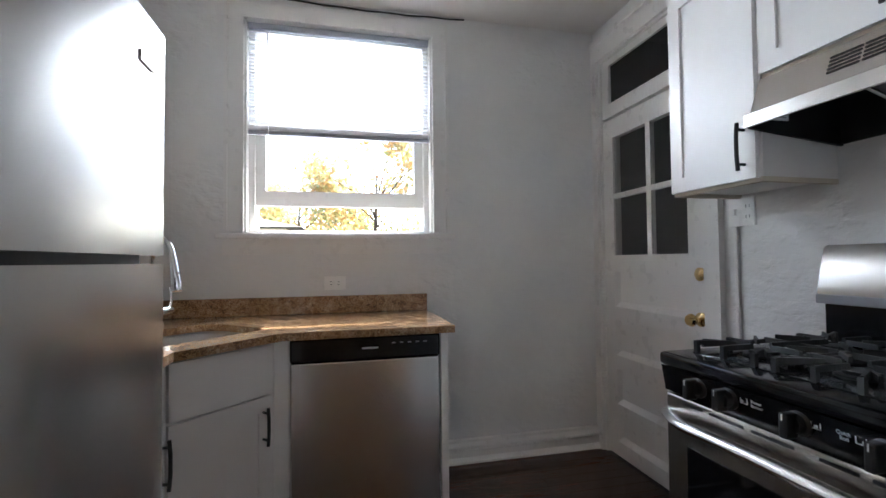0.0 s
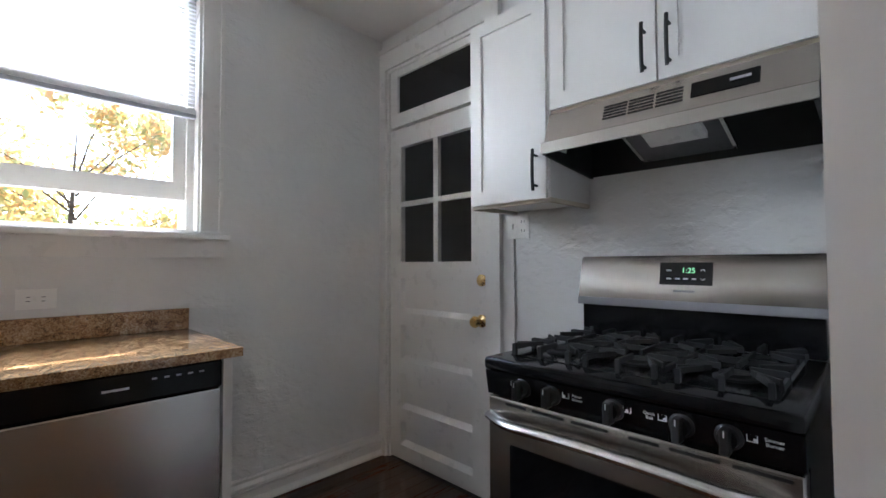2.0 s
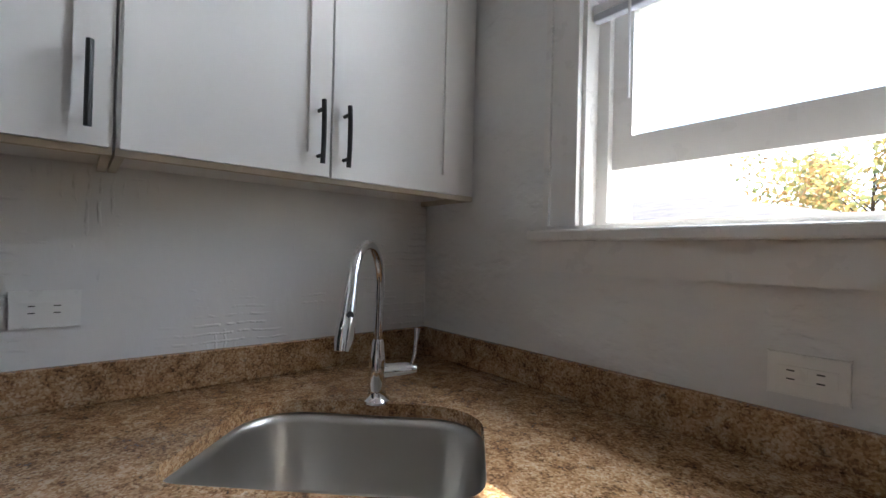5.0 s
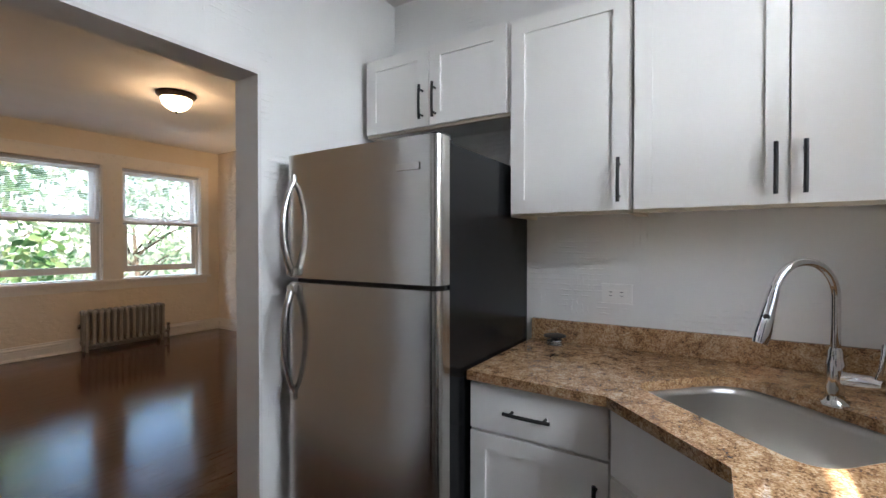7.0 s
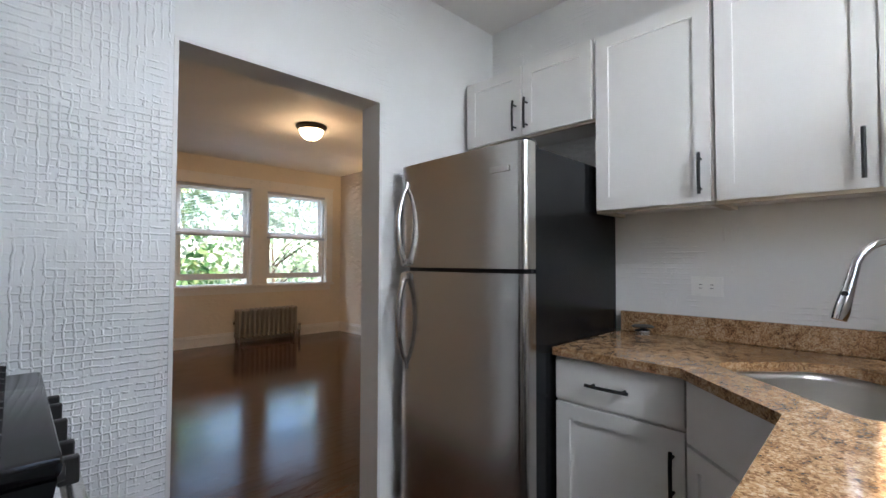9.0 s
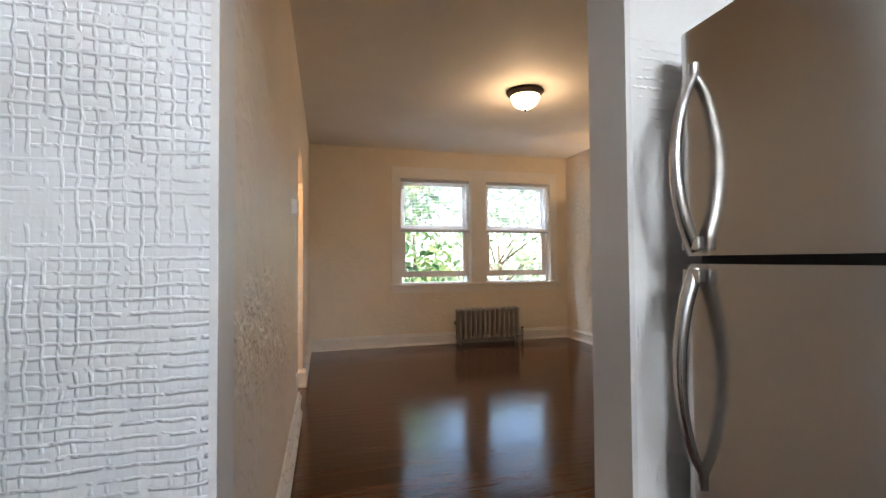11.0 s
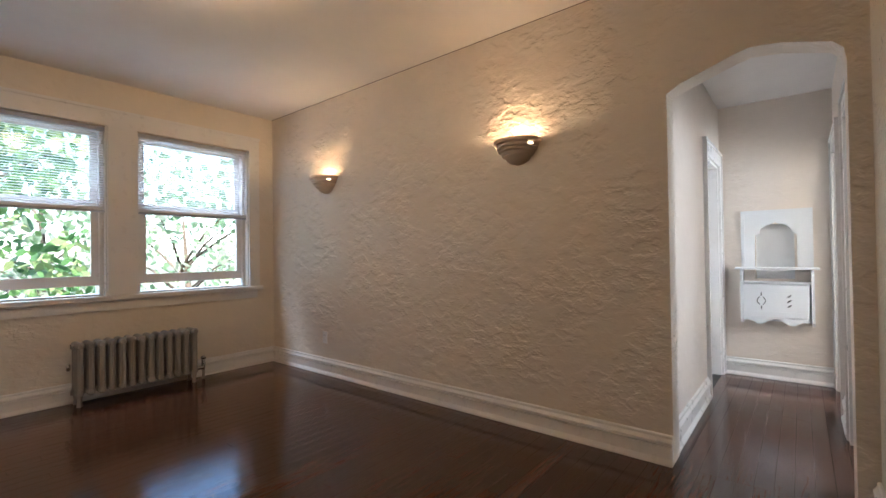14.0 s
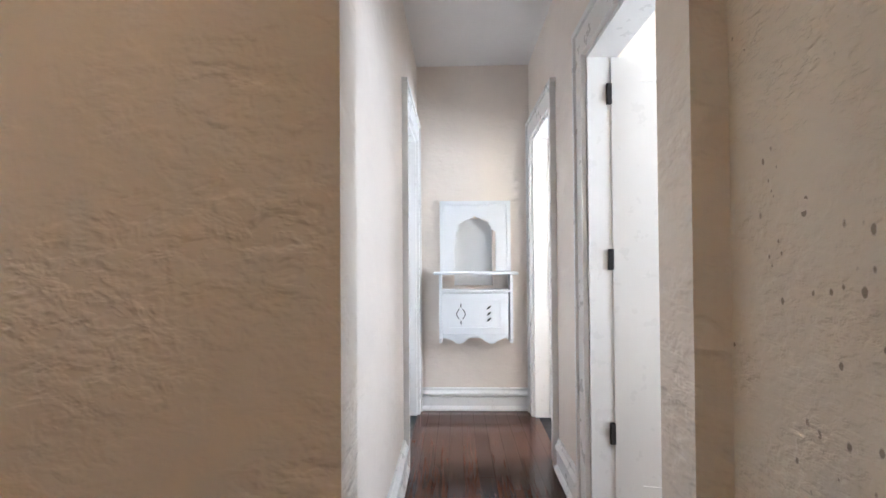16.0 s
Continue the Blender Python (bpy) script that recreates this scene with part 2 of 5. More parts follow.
DIGIT = glowing("green_digits", (0.35, 0.9, 0.45), 0.12)
BOWL = glowing("lit_frosted_glass", (1.0, 0.74, 0.42), 2.2)
SLOT = glowing("glowing_slot", (1.0, 0.72, 0.4), 1.6)
BULB = glowing("lit_bulb", (1.0, 0.68, 0.34), 9.0)
CERAMIC = painted("sconce_ceramic", (0.62, 0.50, 0.40), 0.5, 0.08)
# dark colour stands in for the unlit space behind the door panes
DARKROOM = painted("dark_pane_backing", (0.10, 0.10, 0.11), 0.8)
GROUND = painted("lawn_soil", (0.13, 0.13, 0.08), 0.9, 0.3, 5, 0.5)
SIDING = painted("beige_siding", (0.72, 0.66, 0.56), 0.7)
SHINGLE = painted("grey_shingle", (0.17, 0.155, 0.15), 0.85, 0.2, 25, 0.6)
BARK = painted("bark", (0.11, 0.08, 0.055), 0.9, 0.25, 20, 0.8)
LEAF = foliage("green_leaves", [(0.035, 0.085, 0.03), (0.07, 0.15, 0.045), (0.13, 0.21, 0.07), (0.22, 0.25, 0.11)])
# paler copy of LEAF: backlight and haze are put into the colours
PALELEAF = foliage("sunlit_leaves", [(0.10, 0.17, 0.09), (0.19, 0.26, 0.15), (0.32, 0.36, 0.24), (0.42, 0.42, 0.32)])
AUTUMN = foliage("turning_leaves", [(0.24, 0.26, 0.10), (0.46, 0.36, 0.13), (0.52, 0.28, 0.12), (0.22, 0.28, 0.13)])


# ---- building helpers ----
def thing(name, loc, label, category, group="", kind=""):
    ob = new(name)
    ob.location = loc
    ob.empty_display_size = 0.05
    return tagged(ob, label, category, group, kind)


def origin(ob):
    while ob.parent:
        ob = ob.parent
    return ob.location


def part(name, bm, material, parent=None, label="", smooth=False):
    """Links a bmesh, given in world places, as one mesh object under a thing or a part."""
    if parent:
        bmesh.ops.translate(bm, verts=bm.verts, vec=-origin(parent))
    bmesh.ops.recalc_face_normals(bm, faces=bm.faces)
    me = bpy.data.meshes.new(name)
    bm.to_mesh(me)
    bm.free()
    me.materials.append(material)
    if smooth:
        me.shade_smooth()
        me.set_sharp_from_angle(angle=radians(38))
    ob = new(name, me)
    ob.parent = parent
    if label:
        ob["label"] = label
    return ob


def setting(name, bm, material, label, category):
    return tagged(part(name, bm, material), label, category, kind="structure")


def add_box(bm, x0, x1, y0, y1, z0, z1):
    m = Matrix.LocRotScale(((x0 + x1) / 2, (y0 + y1) / 2, (z0 + z1) / 2), None, (abs(x1 - x0), abs(y1 - y0), abs(z1 - z0)))
    return bmesh.ops.create_cube(bm, size=1.0, matrix=m)["verts"]


def box(x0, x1, y0, y1, z0, z1, r=0.0, seg=2):
    bm = bmesh.new()
    add_box(bm, x0, x1, y0, y1, z0, z1)
    if r:
        bmesh.ops.bevel(bm, geom=bm.edges, offset=r, segments=seg, affect="EDGES", profile=0.5)
    return bm


def prism(points, axis, a, b, bm=None):
    """A plane outline drawn out along an axis; outline in the other two axes, in xyz order."""
    bm = bm or bmesh.new()
    rows = []
    for w in (a, b):
        rows.append([bm.verts.new({"x": (w, p, q), "y": (p, w, q), "z": (p, q, w)}[axis]) for p, q in points])
    bm.faces.new(rows[0])
    bm.faces.new(rows[1][::-1])
    n = len(points)
    for i in range(n):
        bm.faces.new((rows[0][i], rows[0][(i + 1) % n], rows[1][(i + 1) % n], rows[1][i]))
    return bm


def lathe(profile, centre, seg=24, start=0.0, end=360.0, axis="z", bm=None):
    """Radius and height pairs turned round an axis."""
    bm = bm or bmesh.new()
    full = abs(end - start) >= 360
    n = seg if full else seg + 1
    rings = []
    for r, h in profile:
        ring = []
        for i in range(n):
            a = radians(start + (end - start) * i / seg)
            c, s = r * math.cos(a), r * math.sin(a)
            v = {"z": (c, s, h), "x": (h, c, s), "y": (c, h, s)}[axis]
            ring.append(bm.verts.new(Vector(centre) + Vector(v)))
        rings.append(ring)
    for a, b in zip(rings, rings[1:]):
        for i in range(n if full else n - 1):
            bm.faces.new((a[i], a[(i + 1) % n], b[(i + 1) % n], b[i]))
    if full:
        for ring, (r, h) in ((rings[0], profile[0]), (rings[-1], profile[-1])):
            if r > 0.0005:
                bm.faces.new(ring)
    bmesh.ops.remove_doubles(bm, verts=bm.verts, dist=0.00005)
    return bm


def tube(points, r, seg=10, bm=None, flat=None):
    """A round or flattened bar along a line of points; r may be one radius or one for each point."""
    bm = bm or bmesh.new()
    pts = [Vector(p) for p in points]
    rings = []
    side = None
    for i, p in enumerate(pts):
        d = (pts[min(i + 1, len(pts) - 1)] - pts[max(i - 1, 0)]).normalized()
        if side is None:
            side = d.cross(Vector((0, 0, 1)))
            if side.length < 0.1:
                side = d.cross(Vector((0, 1, 0)))
        side = (side - d * side.dot(d)).normalized()
        up = side.cross(d)
        rr = r[i] if isinstance(r, (list, tuple)) else r
        k = flat or 1.0
        rings.append([bm.verts.new(p + side * rr * math.cos(2 * math.pi * j / seg) + up * rr * k * math.sin(2 * math.pi * j / seg)) for j in range(seg)])
    for a, b in zip(rings, rings[1:]):
        for j in range(seg):
            bm.faces.new((a[j], a[(j + 1) % seg], b[(j + 1) % seg], b[j]))
    bm.faces.new(rings[0])
    bm.faces.new(rings[-1][::-1])
    return bm


def wall_mesh(axis, p0, p1, u0, u1, z0, z1, holes=(), fillers=()):
    """A wall with thickness across an axis, with openings (u0, u1, z0, z1) through it."""
    bm = bmesh.new()
    us = sorted({u0, u1, *(h[0] for h in holes), *(h[1] for h in holes)})
    zs = sorted({z0, z1, *(h[2] for h in holes), *(h[3] for h in holes)})
    for ua, ub in zip(us, us[1:]):
        for za, zb in zip(zs, zs[1:]):
            uc, zc = (ua + ub) / 2, (za + zb) / 2
            if any(h[0] < uc < h[1] and h[2] < zc < h[3] for h in holes):
                continue
            if axis == "x":
                add_box(bm, p0, p1, ua, ub, za, zb)
            else:
                add_box(bm, ua, ub, p0, p1, za, zb)
    bmesh.ops.remove_doubles(bm, verts=bm.verts, dist=0.0002)
    seen = {}
    for f in bm.faces:
        seen.setdefault(tuple(round(c, 3) for c in f.calc_center_median()), []).append(f)
    bmesh.ops.delete(bm, geom=[f for fs in seen.values() if len(fs) > 1 for f in fs], context="FACES")
    for pts in fillers:
        prism(pts, axis, p0, p1, bm)
    return bm


# ---- large structure ----
KX, KY, KZ = -2.86, -2.312, 2.74
LW, LE, LS, LN, LZ = -5.03, -1.06, -7.73, -2.46, 2.86
HL, HR, HF, HZ = -3.475, -2.604, -7.48, 2.67

setting("floor", box(-9.2, 1.6, -8.1, 0.3, -0.25, -0.018), RUBBER, "dark subfloor under the planks", "floor")
WIN = (-2.18, -1.11, 1.40, 2.60)
setting("wall_north", wall_mesh("y", 0.0, 0.28, KX - 0.15, 0.15, 0, 2.9, [WIN]), KITCHEN, "white painted plaster kitchen wall with the window", "wall")
DOOR = (-0.905, -0.06, 0, 2.52)
setting("wall_east", wall_mesh("x", 0.0, 0.14, KY, 0.0, 0, 2.9, [DOOR]), KITCHEN, "white textured plaster kitchen wall behind the stove", "wall")
setting("wall_west", wall_mesh("x", KX - 0.15, KX, -2.46, 0.0, 0, 2.9), WORN_COMB, "white textured plaster kitchen wall behind the sink", "wall")
OPEN = (-1.985, -1.065, 0, 2.085)
setting("wall_south", wall_mesh("y", KY - 0.09, KY, -1.065, 0.14, 0, 2.9), COMBED, "white combed plaster partition beside the opening", "wall")
setting("wall_south_opening", wall_mesh("y", KY - 0.09, KY, KX, -1.065, 0, 2.9, [OPEN]), WORN_COMB_ACROSS, "white plaster partition with a wide opening", "wall")
setting("wall_partition_living", wall_mesh("y", LN, KY - 0.09, KX, 0.14, 0, 2.9, [OPEN]), CREAM_SOFT, "cream plaster back of the kitchen partition", "wall")
setting("ceiling", box(KX, 0, KY, 0, KZ, KZ + 0.12), CEILING, "white painted kitchen ceiling", "ceiling")

bm = bmesh.new()
for b in ((-1.985, -1.97, 0, 2.085), (-1.08, -1.065, 0, 2.085), (-1.97, -1.08, 2.07, 2.085)):
    add_box(bm, b[0], b[1], LN - 0.002, KY + 0.002, b[2], b[3])
setting("jamb", bm, JAMB, "smooth white plaster lining of the wide opening", "opening")

ARCH_W = (-3.432, -2.66, 0, 2.29)
setting("wall_living_west", wall_mesh("x", LW - 0.16, LW, LS, -2.578, 0, 2.95, [ARCH_W], [
    [(-3.432, 2.14), (-3.432, 2.29), (-3.03, 2.29), (-3.10, 2.275), (-3.37, 2.18)],
    [(-2.66, 2.12), (-2.67, 2.18), (-2.71, 2.22), (-2.90, 2.275), (-3.03, 2.29), (-2.66, 2.29)]]),
    CREAM, "cream trowelled stucco wall with a pointed arch", "wall")
ARCH_E = (-6.0, -5.2, 0, 2.22)
setting("wall_living_east", wall_mesh("x", LE, LE + 0.14, LS, LN, 0, 2.95, [ARCH_E], [
    [(-6.0, 2.02), (-5.78, 2.22), (-6.0, 2.22)], [(-5.2, 2.08), (-5.2, 2.22), (-5.36, 2.22)]]),
    CREAM, "cream trowelled stucco wall with a clipped arch", "wall")
PANES = [(-3.41, -2.32, 0.90, 2.44), (-4.73, -3.64, 0.90, 2.44)]
setting("wall_living_south", wall_mesh("y", LS - 0.26, LS, LW - 0.16, LE + 0.14, 0, 2.95, PANES), CREAM_SOFT, "cream plaster wall with two windows", "wall")
setting("wall_living_north", wall_mesh("y", -2.578, -2.47, LW, KX, 0, 2.95), CREAM_SPECK, "worn cream plaster wall with dark chips", "wall")
setting("wall_return", wall_mesh("x", KX - 0.12, KX, -2.47, LN, 0, 2.95), CREAM_SOFT, "cream plaster return", "wall")
setting("ceiling_living", box(LW, LE, LS, LN, LZ, LZ + 0.12), CEILING, "off-white living room ceiling", "ceiling")

setting("ceiling_joint", box(LW + 0.0005, LW + 0.004, LS, -2.60, LZ - 0.004, LZ - 0.001), BARK, "thin dark gap between the stucco wall and the ceiling", "joint")

DOOR_HL = (-7.36, -6.60, 0, 2.06)
DOOR_HR = (-7.33, -6.66, 0, 2.06)
DOOR_HN = (-5.98, -5.24, 0, 2.06)
setting("wall_hall_south", wall_mesh("y", HL - 0.12, HL, HF - 0.12, LW - 0.16, 0, 2.8, [DOOR_HL]), HALLWALL, "pale plaster hall wall with a door", "wall")
setting("wall_hall_north", wall_mesh("y", HR, HR + 0.13, HF - 0.12, LW - 0.16, 0, 2.8, [DOOR_HR, DOOR_HN]), HALLWALL, "pale plaster hall wall with two doorways", "wall")
setting("wall_hall_end", wall_mesh("x", HF - 0.12, HF, HL, HR, 0, 2.8, [(-3.19, -2.89, 0.95, 1.48)]), HALLWALL, "pale plaster end wall of the hall", "wall")
setting("ceiling_hall", box(HF, LW - 0.16, HL, HR, HZ, HZ + 0.1), CEILING, "white hall ceiling", "ceiling")
for i, b in enumerate([(-7.6, -4.9, -1.06, -0.94), (-4.98, -4.86, -2.42, -1.06), (-6.25, -6.13, -2.47, -1.06), (-7.7, -7.6, -2.47, -0.94)]):
    hole = [(-6.0, -5.1, 0.85, 2.2), (-7.3, -6.5, 0.85, 2.2)] if i == 0 else []
    bm = wall_mesh("y", b[2], b[3], b[0], b[1], 0, 2.8, hole) if i == 0 else wall_mesh("x", b[0], b[1], b[2], b[3], 0, 2.8)
    setting("wall_side_room", bm, CREAM_SOFT, "plain cream wall of the side room", "wall")
# unseen panels added in the openings so no sun reaches the hall floor
for xa, xb in ((-6.0, -5.1), (-7.3, -6.5)):
    setting("window_shade", box(xa + 0.002, xb - 0.002, -0.985, -0.975, 0.852, 2.198), PLASTIC, "unseen white panel added to keep the sun out of the side room window", "window shade")
setting("ceiling_side_room", box(-7.7, -4.9, -2.47, -0.94, 2.8, 2.9), CEILING, "white side room ceiling", "ceiling")
setting("wall_bedroom", wall_mesh("y", -4.9, -4.8, -7.6, -5.19, 0, 2.8), CREAM_SOFT, "plain wall of the bedroom", "wall")
setting("wall_vestibule_south", wall_mesh("y", -6.57, -6.45, LE + 0.14, 0.4, 0, 2.8, [(-0.87, -0.12, 0, 2.05)]), CREAM_SOFT, "cream vestibule wall with a door", "wall")
setting("wall_vestibule_east", wall_mesh("x", 0.28, 0.4, -6.45, -4.7, 0, 2.8), CREAM_SOFT, "cream vestibule wall", "wall")
setting("wall_vestibule_north", wall_mesh("y", -4.82, -4.7, LE + 0.14, 0.28, 0, 2.8), CREAM_SOFT, "cream vestibule wall", "wall")
setting("ceiling_vestibule", box(LE + 0.14, 0.4, -6.57, -4.7, 2.6, 2.7), CEILING, "vestibule ceiling", "ceiling")
# unseen closed box added behind the back door to darken its panes
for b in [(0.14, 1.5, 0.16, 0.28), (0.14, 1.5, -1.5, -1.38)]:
    setting("wall_pane_backing", wall_mesh("y", b[2], b[3], b[0], b[1], 0, 2.9), DARKROOM, "unseen dark wall added behind the back door so its panes look dark", "wall")
setting("wall_pane_backing", wall_mesh("x", 1.5, 1.6, -1.5, 0.28, 0, 2.9), DARKROOM, "unseen dark wall added behind the back door so its panes look dark", "wall")
setting("ceiling_pane_backing", box(0.14, 1.6, -1.5, 0.28, 2.9, 3.0), DARKROOM, "unseen dark ceiling added over the space behind the back door", "ceiling")
# overhang to y=1.2 is added, unseen, to trim the worktop's sun stripe
setting("roof_slab", box(-9.2, 1.7, -8.1, 1.2, 3.02, 3.2), SHINGLE, "unseen flat roof over the apartment, its overhang added to cut off the sun", "roof")


def skirting(axis, wall, side, u0, u1, h=0.17, mat=None):
    """A two-part baseboard with a stepped cap and a shoe; side is the way into the room."""
    prof = [(0, 0), (0.036, 0), (0.036, 0.012), (0.024, 0.03), (0.02, 0.034), (0.02, h - 0.066), (0.007, h - 0.064), (0.007, h - 0.056), (0.03, h - 0.052), (0.03, h - 0.038), (0.016, h - 0.02), (0.016, h - 0.006), (0.01, h), (0, h)]
    pts = [(wall + side * (p + 0.001), q) for p, q in prof]
    bm = prism(pts, "y" if axis == "x" else "x", u0, u1)
    return setting("baseboard", bm, mat or TRIM, "white painted stepped baseboard", "baseboard")


skirting("y", 0.0, -1, -1.15, 0.0, 0.14)
skirting("x", LW, 1, LS, -3.432)
skirting("y", LS, 1, LW, LE)
skirting("x", LE, -1, LS, -6.0, 0.18)
skirting("x", LE, -1, -5.2, LN, 0.18)
skirting("y", -6.0, 1, LE - 0.03, LE + 0.14, 0.18)
skirting("x", HF, 1, HL, HR)
skirting("y", HL, 1, -6.5, LW - 0.16)
skirting("y", HR, -1, -6.53, -6.12)
skirting("y", -2.578, -1, LW, KX)


def casing(name, axis, wall, side, u0, u1, ztop, w=0.095, t=0.022, head=0.11, z0=0.0, jamb=0.13):
    """Moulded trim round a doorway, with its lining through the wall."""
    bm = bmesh.new()
    a, b = wall + side * 0.001, wall + side * t
    c = wall + side * (t + 0.012)

    def bar(ua, ub, za, zb, p, q):
        if axis == "x":
            add_box(bm, p, q, ua, ub, za, zb)
        else:
            add_box(bm, ua, ub, p, q, za, zb)
    for ua, ub, uo in ((u0 - w, u0, u0 - w), (u1, u1 + w, u1 + w - 0.02)):
        bar(ua, ub, z0, ztop + head, a, b)
        bar(uo, uo + 0.02, z0, ztop + head, b, c)
    bar(u0, u1, ztop, ztop + head, a, b)
    bar(u0 - w - 0.01, u1 + w + 0.01, ztop + head, ztop + head + 0.025, a, c)
    inner = wall - side * jamb
    bar(u0, u0 + 0.018, z0, ztop, inner, wall)
    bar(u1 - 0.018, u1, z0, ztop, inner, wall)
    bar(u0 + 0.018, u1 - 0.018, ztop - 0.018, ztop, inner, wall)
    return setting(name, bm, TRIM, "white painted door trim", "door trim")


# ---- windows ----
def sash(parent, x0, x1, z0, z1, y, w=0.055, t=0.035):
    bm = bmesh.new()
    for b in ((x0, x0 + w, z0, z1), (x1 - w, x1, z0, z1), (x0 + w, x1 - w, z0, z0 + w * 1.6), (x0 + w, x1 - w, z1 - w * 0.7, z1)):
        add_box(bm, b[0], b[1], y - t / 2, y + t / 2, b[2], b[3])
    s = part("sash", bm, TRIM, parent)
    pane = part("pane", box(x0 + w - 0.004, x1 - w + 0.004, y - 0.002, y + 0.002, z0 + w * 1.6 - 0.004, z1 - w * 0.7 + 0.004), GLASS, s)
    pane.visible_shadow = False
    return s


def window(name, x0, x1, z0, z1, face, out, gap, meet):
    """A double-hung window; face is the room's wall face, out the way outside, gap how far the lower sash is raised."""
    w = tagged(thing(name, ((x0 + x1) / 2, face, z0), "white double-hung window with its lower sash raised a little", "window"), kind="structure")
    bm = bmesh.new()
    for b in ((x0, x0 + 0.045, z0, z1), (x1 - 0.045, x1, z0, z1), (x0 + 0.045, x1 - 0.045, z1 - 0.045, z1), (x0 + 0.045, x1 - 0.045, z0, z0 + 0.012)):
        add_box(bm, b[0], b[1], face + out * 0.06, face + out * 0.2, b[2], b[3])
    for xa, xb in ((x0, x0 + 0.012), (x1 - 0.012, x1)):
        add_box(bm, xa, xb, face, face + out * 0.06, z0, z1)
    part("window_frame", bm, TRIM, w)
    sash(w, x0 + 0.045, x1 - 0.045, z0 + 0.03 + gap, meet + 0.02, face + out * 0.10)
    sash(w, x0 + 0.045, x1 - 0.045, meet - 0.02, z1 - 0.045, face + out * 0.145)
    return w


def blind(name, x0, x1, ztop, zbot, y, count):
    b = thing(name, ((x0 + x1) / 2, y, ztop), "white horizontal slat blind pulled halfway down the window", "blind", "slat blinds")
    part("headrail", box(x0, x1, y - 0.014, y + 0.014, ztop - 0.035, ztop, 0.003), RAILGREY, b)
    part("bottom_rail", box(x0, x1, y - 0.013, y + 0.013, zbot, zbot + 0.022, 0.004), RAILGREY, b)
    part("lowest_slat", box(x0, x1, y - 0.012, y + 0.012, zbot + 0.023, zbot + 0.045), SLAT, b)
    bm = bmesh.new()
    pts = [(-0.0125, -0.0015), (-0.006, 0.0008), (0.0, 0.0015), (0.006, 0.0008), (0.0125, -0.0015), (0.0, 0.0007)]
    prism([(q, p) for q, p in pts], "x", x0 + 0.004, x1 - 0.004, bm)
    bmesh.ops.translate(bm, verts=bm.verts, vec=(-b.location[0], 0, 0))
    me = bpy.data.meshes.new("slat")
    bm.to_mesh(me)
    bm.free()
    me.materials.append(SLAT)
    for i in range(count):
        s = new("slat", me)
        s.parent = b
        s.location = (0, 0, (zbot + 0.06 - ztop) + (ztop - zbot - 0.11) * i / (count - 1))
        s.rotation_euler = (0.12, 0, 0)
    for x in (x0 + 0.12, x1 - 0.12):
        part("cord", tube([(x, y - 0.013, ztop - 0.03), (x, y - 0.013, zbot + 0.01)], 0.0009, 5), SLAT, b)
    return b


window("window_1", WIN[0], WIN[1], WIN[2], WIN[3], 0.0, 1, 0.125, 2.02)
bm = bmesh.new()
for b in ((-2.28, -2.18, 1.40, 2.60), (-1.11, -1.012, 1.40, 2.60), (-2.28, -1.012, 2.60, 2.685)):
    add_box(bm, b[0], b[1], -0.02, -0.001, b[2], b[3])
for b in ((-2.28, -2.262, 1.40, 2.685), (-1.03, -1.012, 1.40, 2.685)):
    add_box(bm, b[0], b[1], -0.03, -0.02, b[2], b[3])
add_box(bm, -2.285, -1.005, -0.024, -0.001, 1.272, 1.358)
setting("trim", bm, TRIM, "white painted kitchen window casing", "window trim")
setting("sill", box(-2.318, -0.982, -0.055, 0.055, 1.358, 1.388, 0.006), TRIM, "white painted kitchen window sill", "window sill")
blind("window_blind", -2.165, -1.125, 2.595, 1.955, 0.035, 27)
wand = part("wand", tube([(-2.06, 0.015, 2.54), (-2.055, 0.012, 1.72)], 0.004, 6), SLAT, bpy.data.objects["window_blind"])

for i, p in enumerate(PANES):
    window("window_%d" % (i + 2), p[0], p[1], p[2], p[3], LS, -1, 0.06, 1.70)
    blind("window_blind", p[0] + 0.015, p[1] - 0.015, 2.435, 1.655, LS - 0.035, 31)
bm = bmesh.new()
for b in ((-4.85, -4.73, 0.90, 2.44), (-3.64, -3.41, 0.90, 2.44), (-2.32, -2.205, 0.90, 2.44), (-4.85, -2.205, 2.44, 2.575)):
    add_box(bm, b[0], b[1], LS + 0.001, LS + 0.022, b[2], b[3])
add_box(bm, -4.86, -2.195, LS + 0.001, LS + 0.034, 2.575, 2.60)
add_box(bm, -4.82, -2.22, LS + 0.001, LS + 0.018, 0.765, 0.855)
setting("trim", bm, TRIM, "white painted casing round the pair of windows", "window trim")
setting("sill", box(-4.875, -2.18, LS - 0.06, LS + 0.055, 0.855, 0.90, 0.006), TRIM, "white painted window sill", "window sill")

# ---- doors ----
casing("trim", "x", 0.0, -1, DOOR[0], DOOR[1], 2.52, 0.10, 0.02, 0.115, 0, 0.14)
for name, hole, wall, side in (("trim", DOOR_HL, HL, 1), ("trim", DOOR_HR, HR, -1), ("trim", DOOR_HN, HR, -1)):
    casing(name, "y", wall, side, hole[0], hole[1], hole[3], 0.10 if hole is not DOOR_HL else 0.085)
casing("trim", "y", -6.45, 1, -0.87, -0.12, 2.05, 0.04, jamb=0.12)

d = tagged(thing("door_1", (0.03, -0.48, 0), "white panelled back door with four dark panes", "door"), kind="structure")
bm = bmesh.new()
y0, y1 = DOOR[0] + 0.02, DOOR[1] - 0.02
xs = (0.012, 0.052)
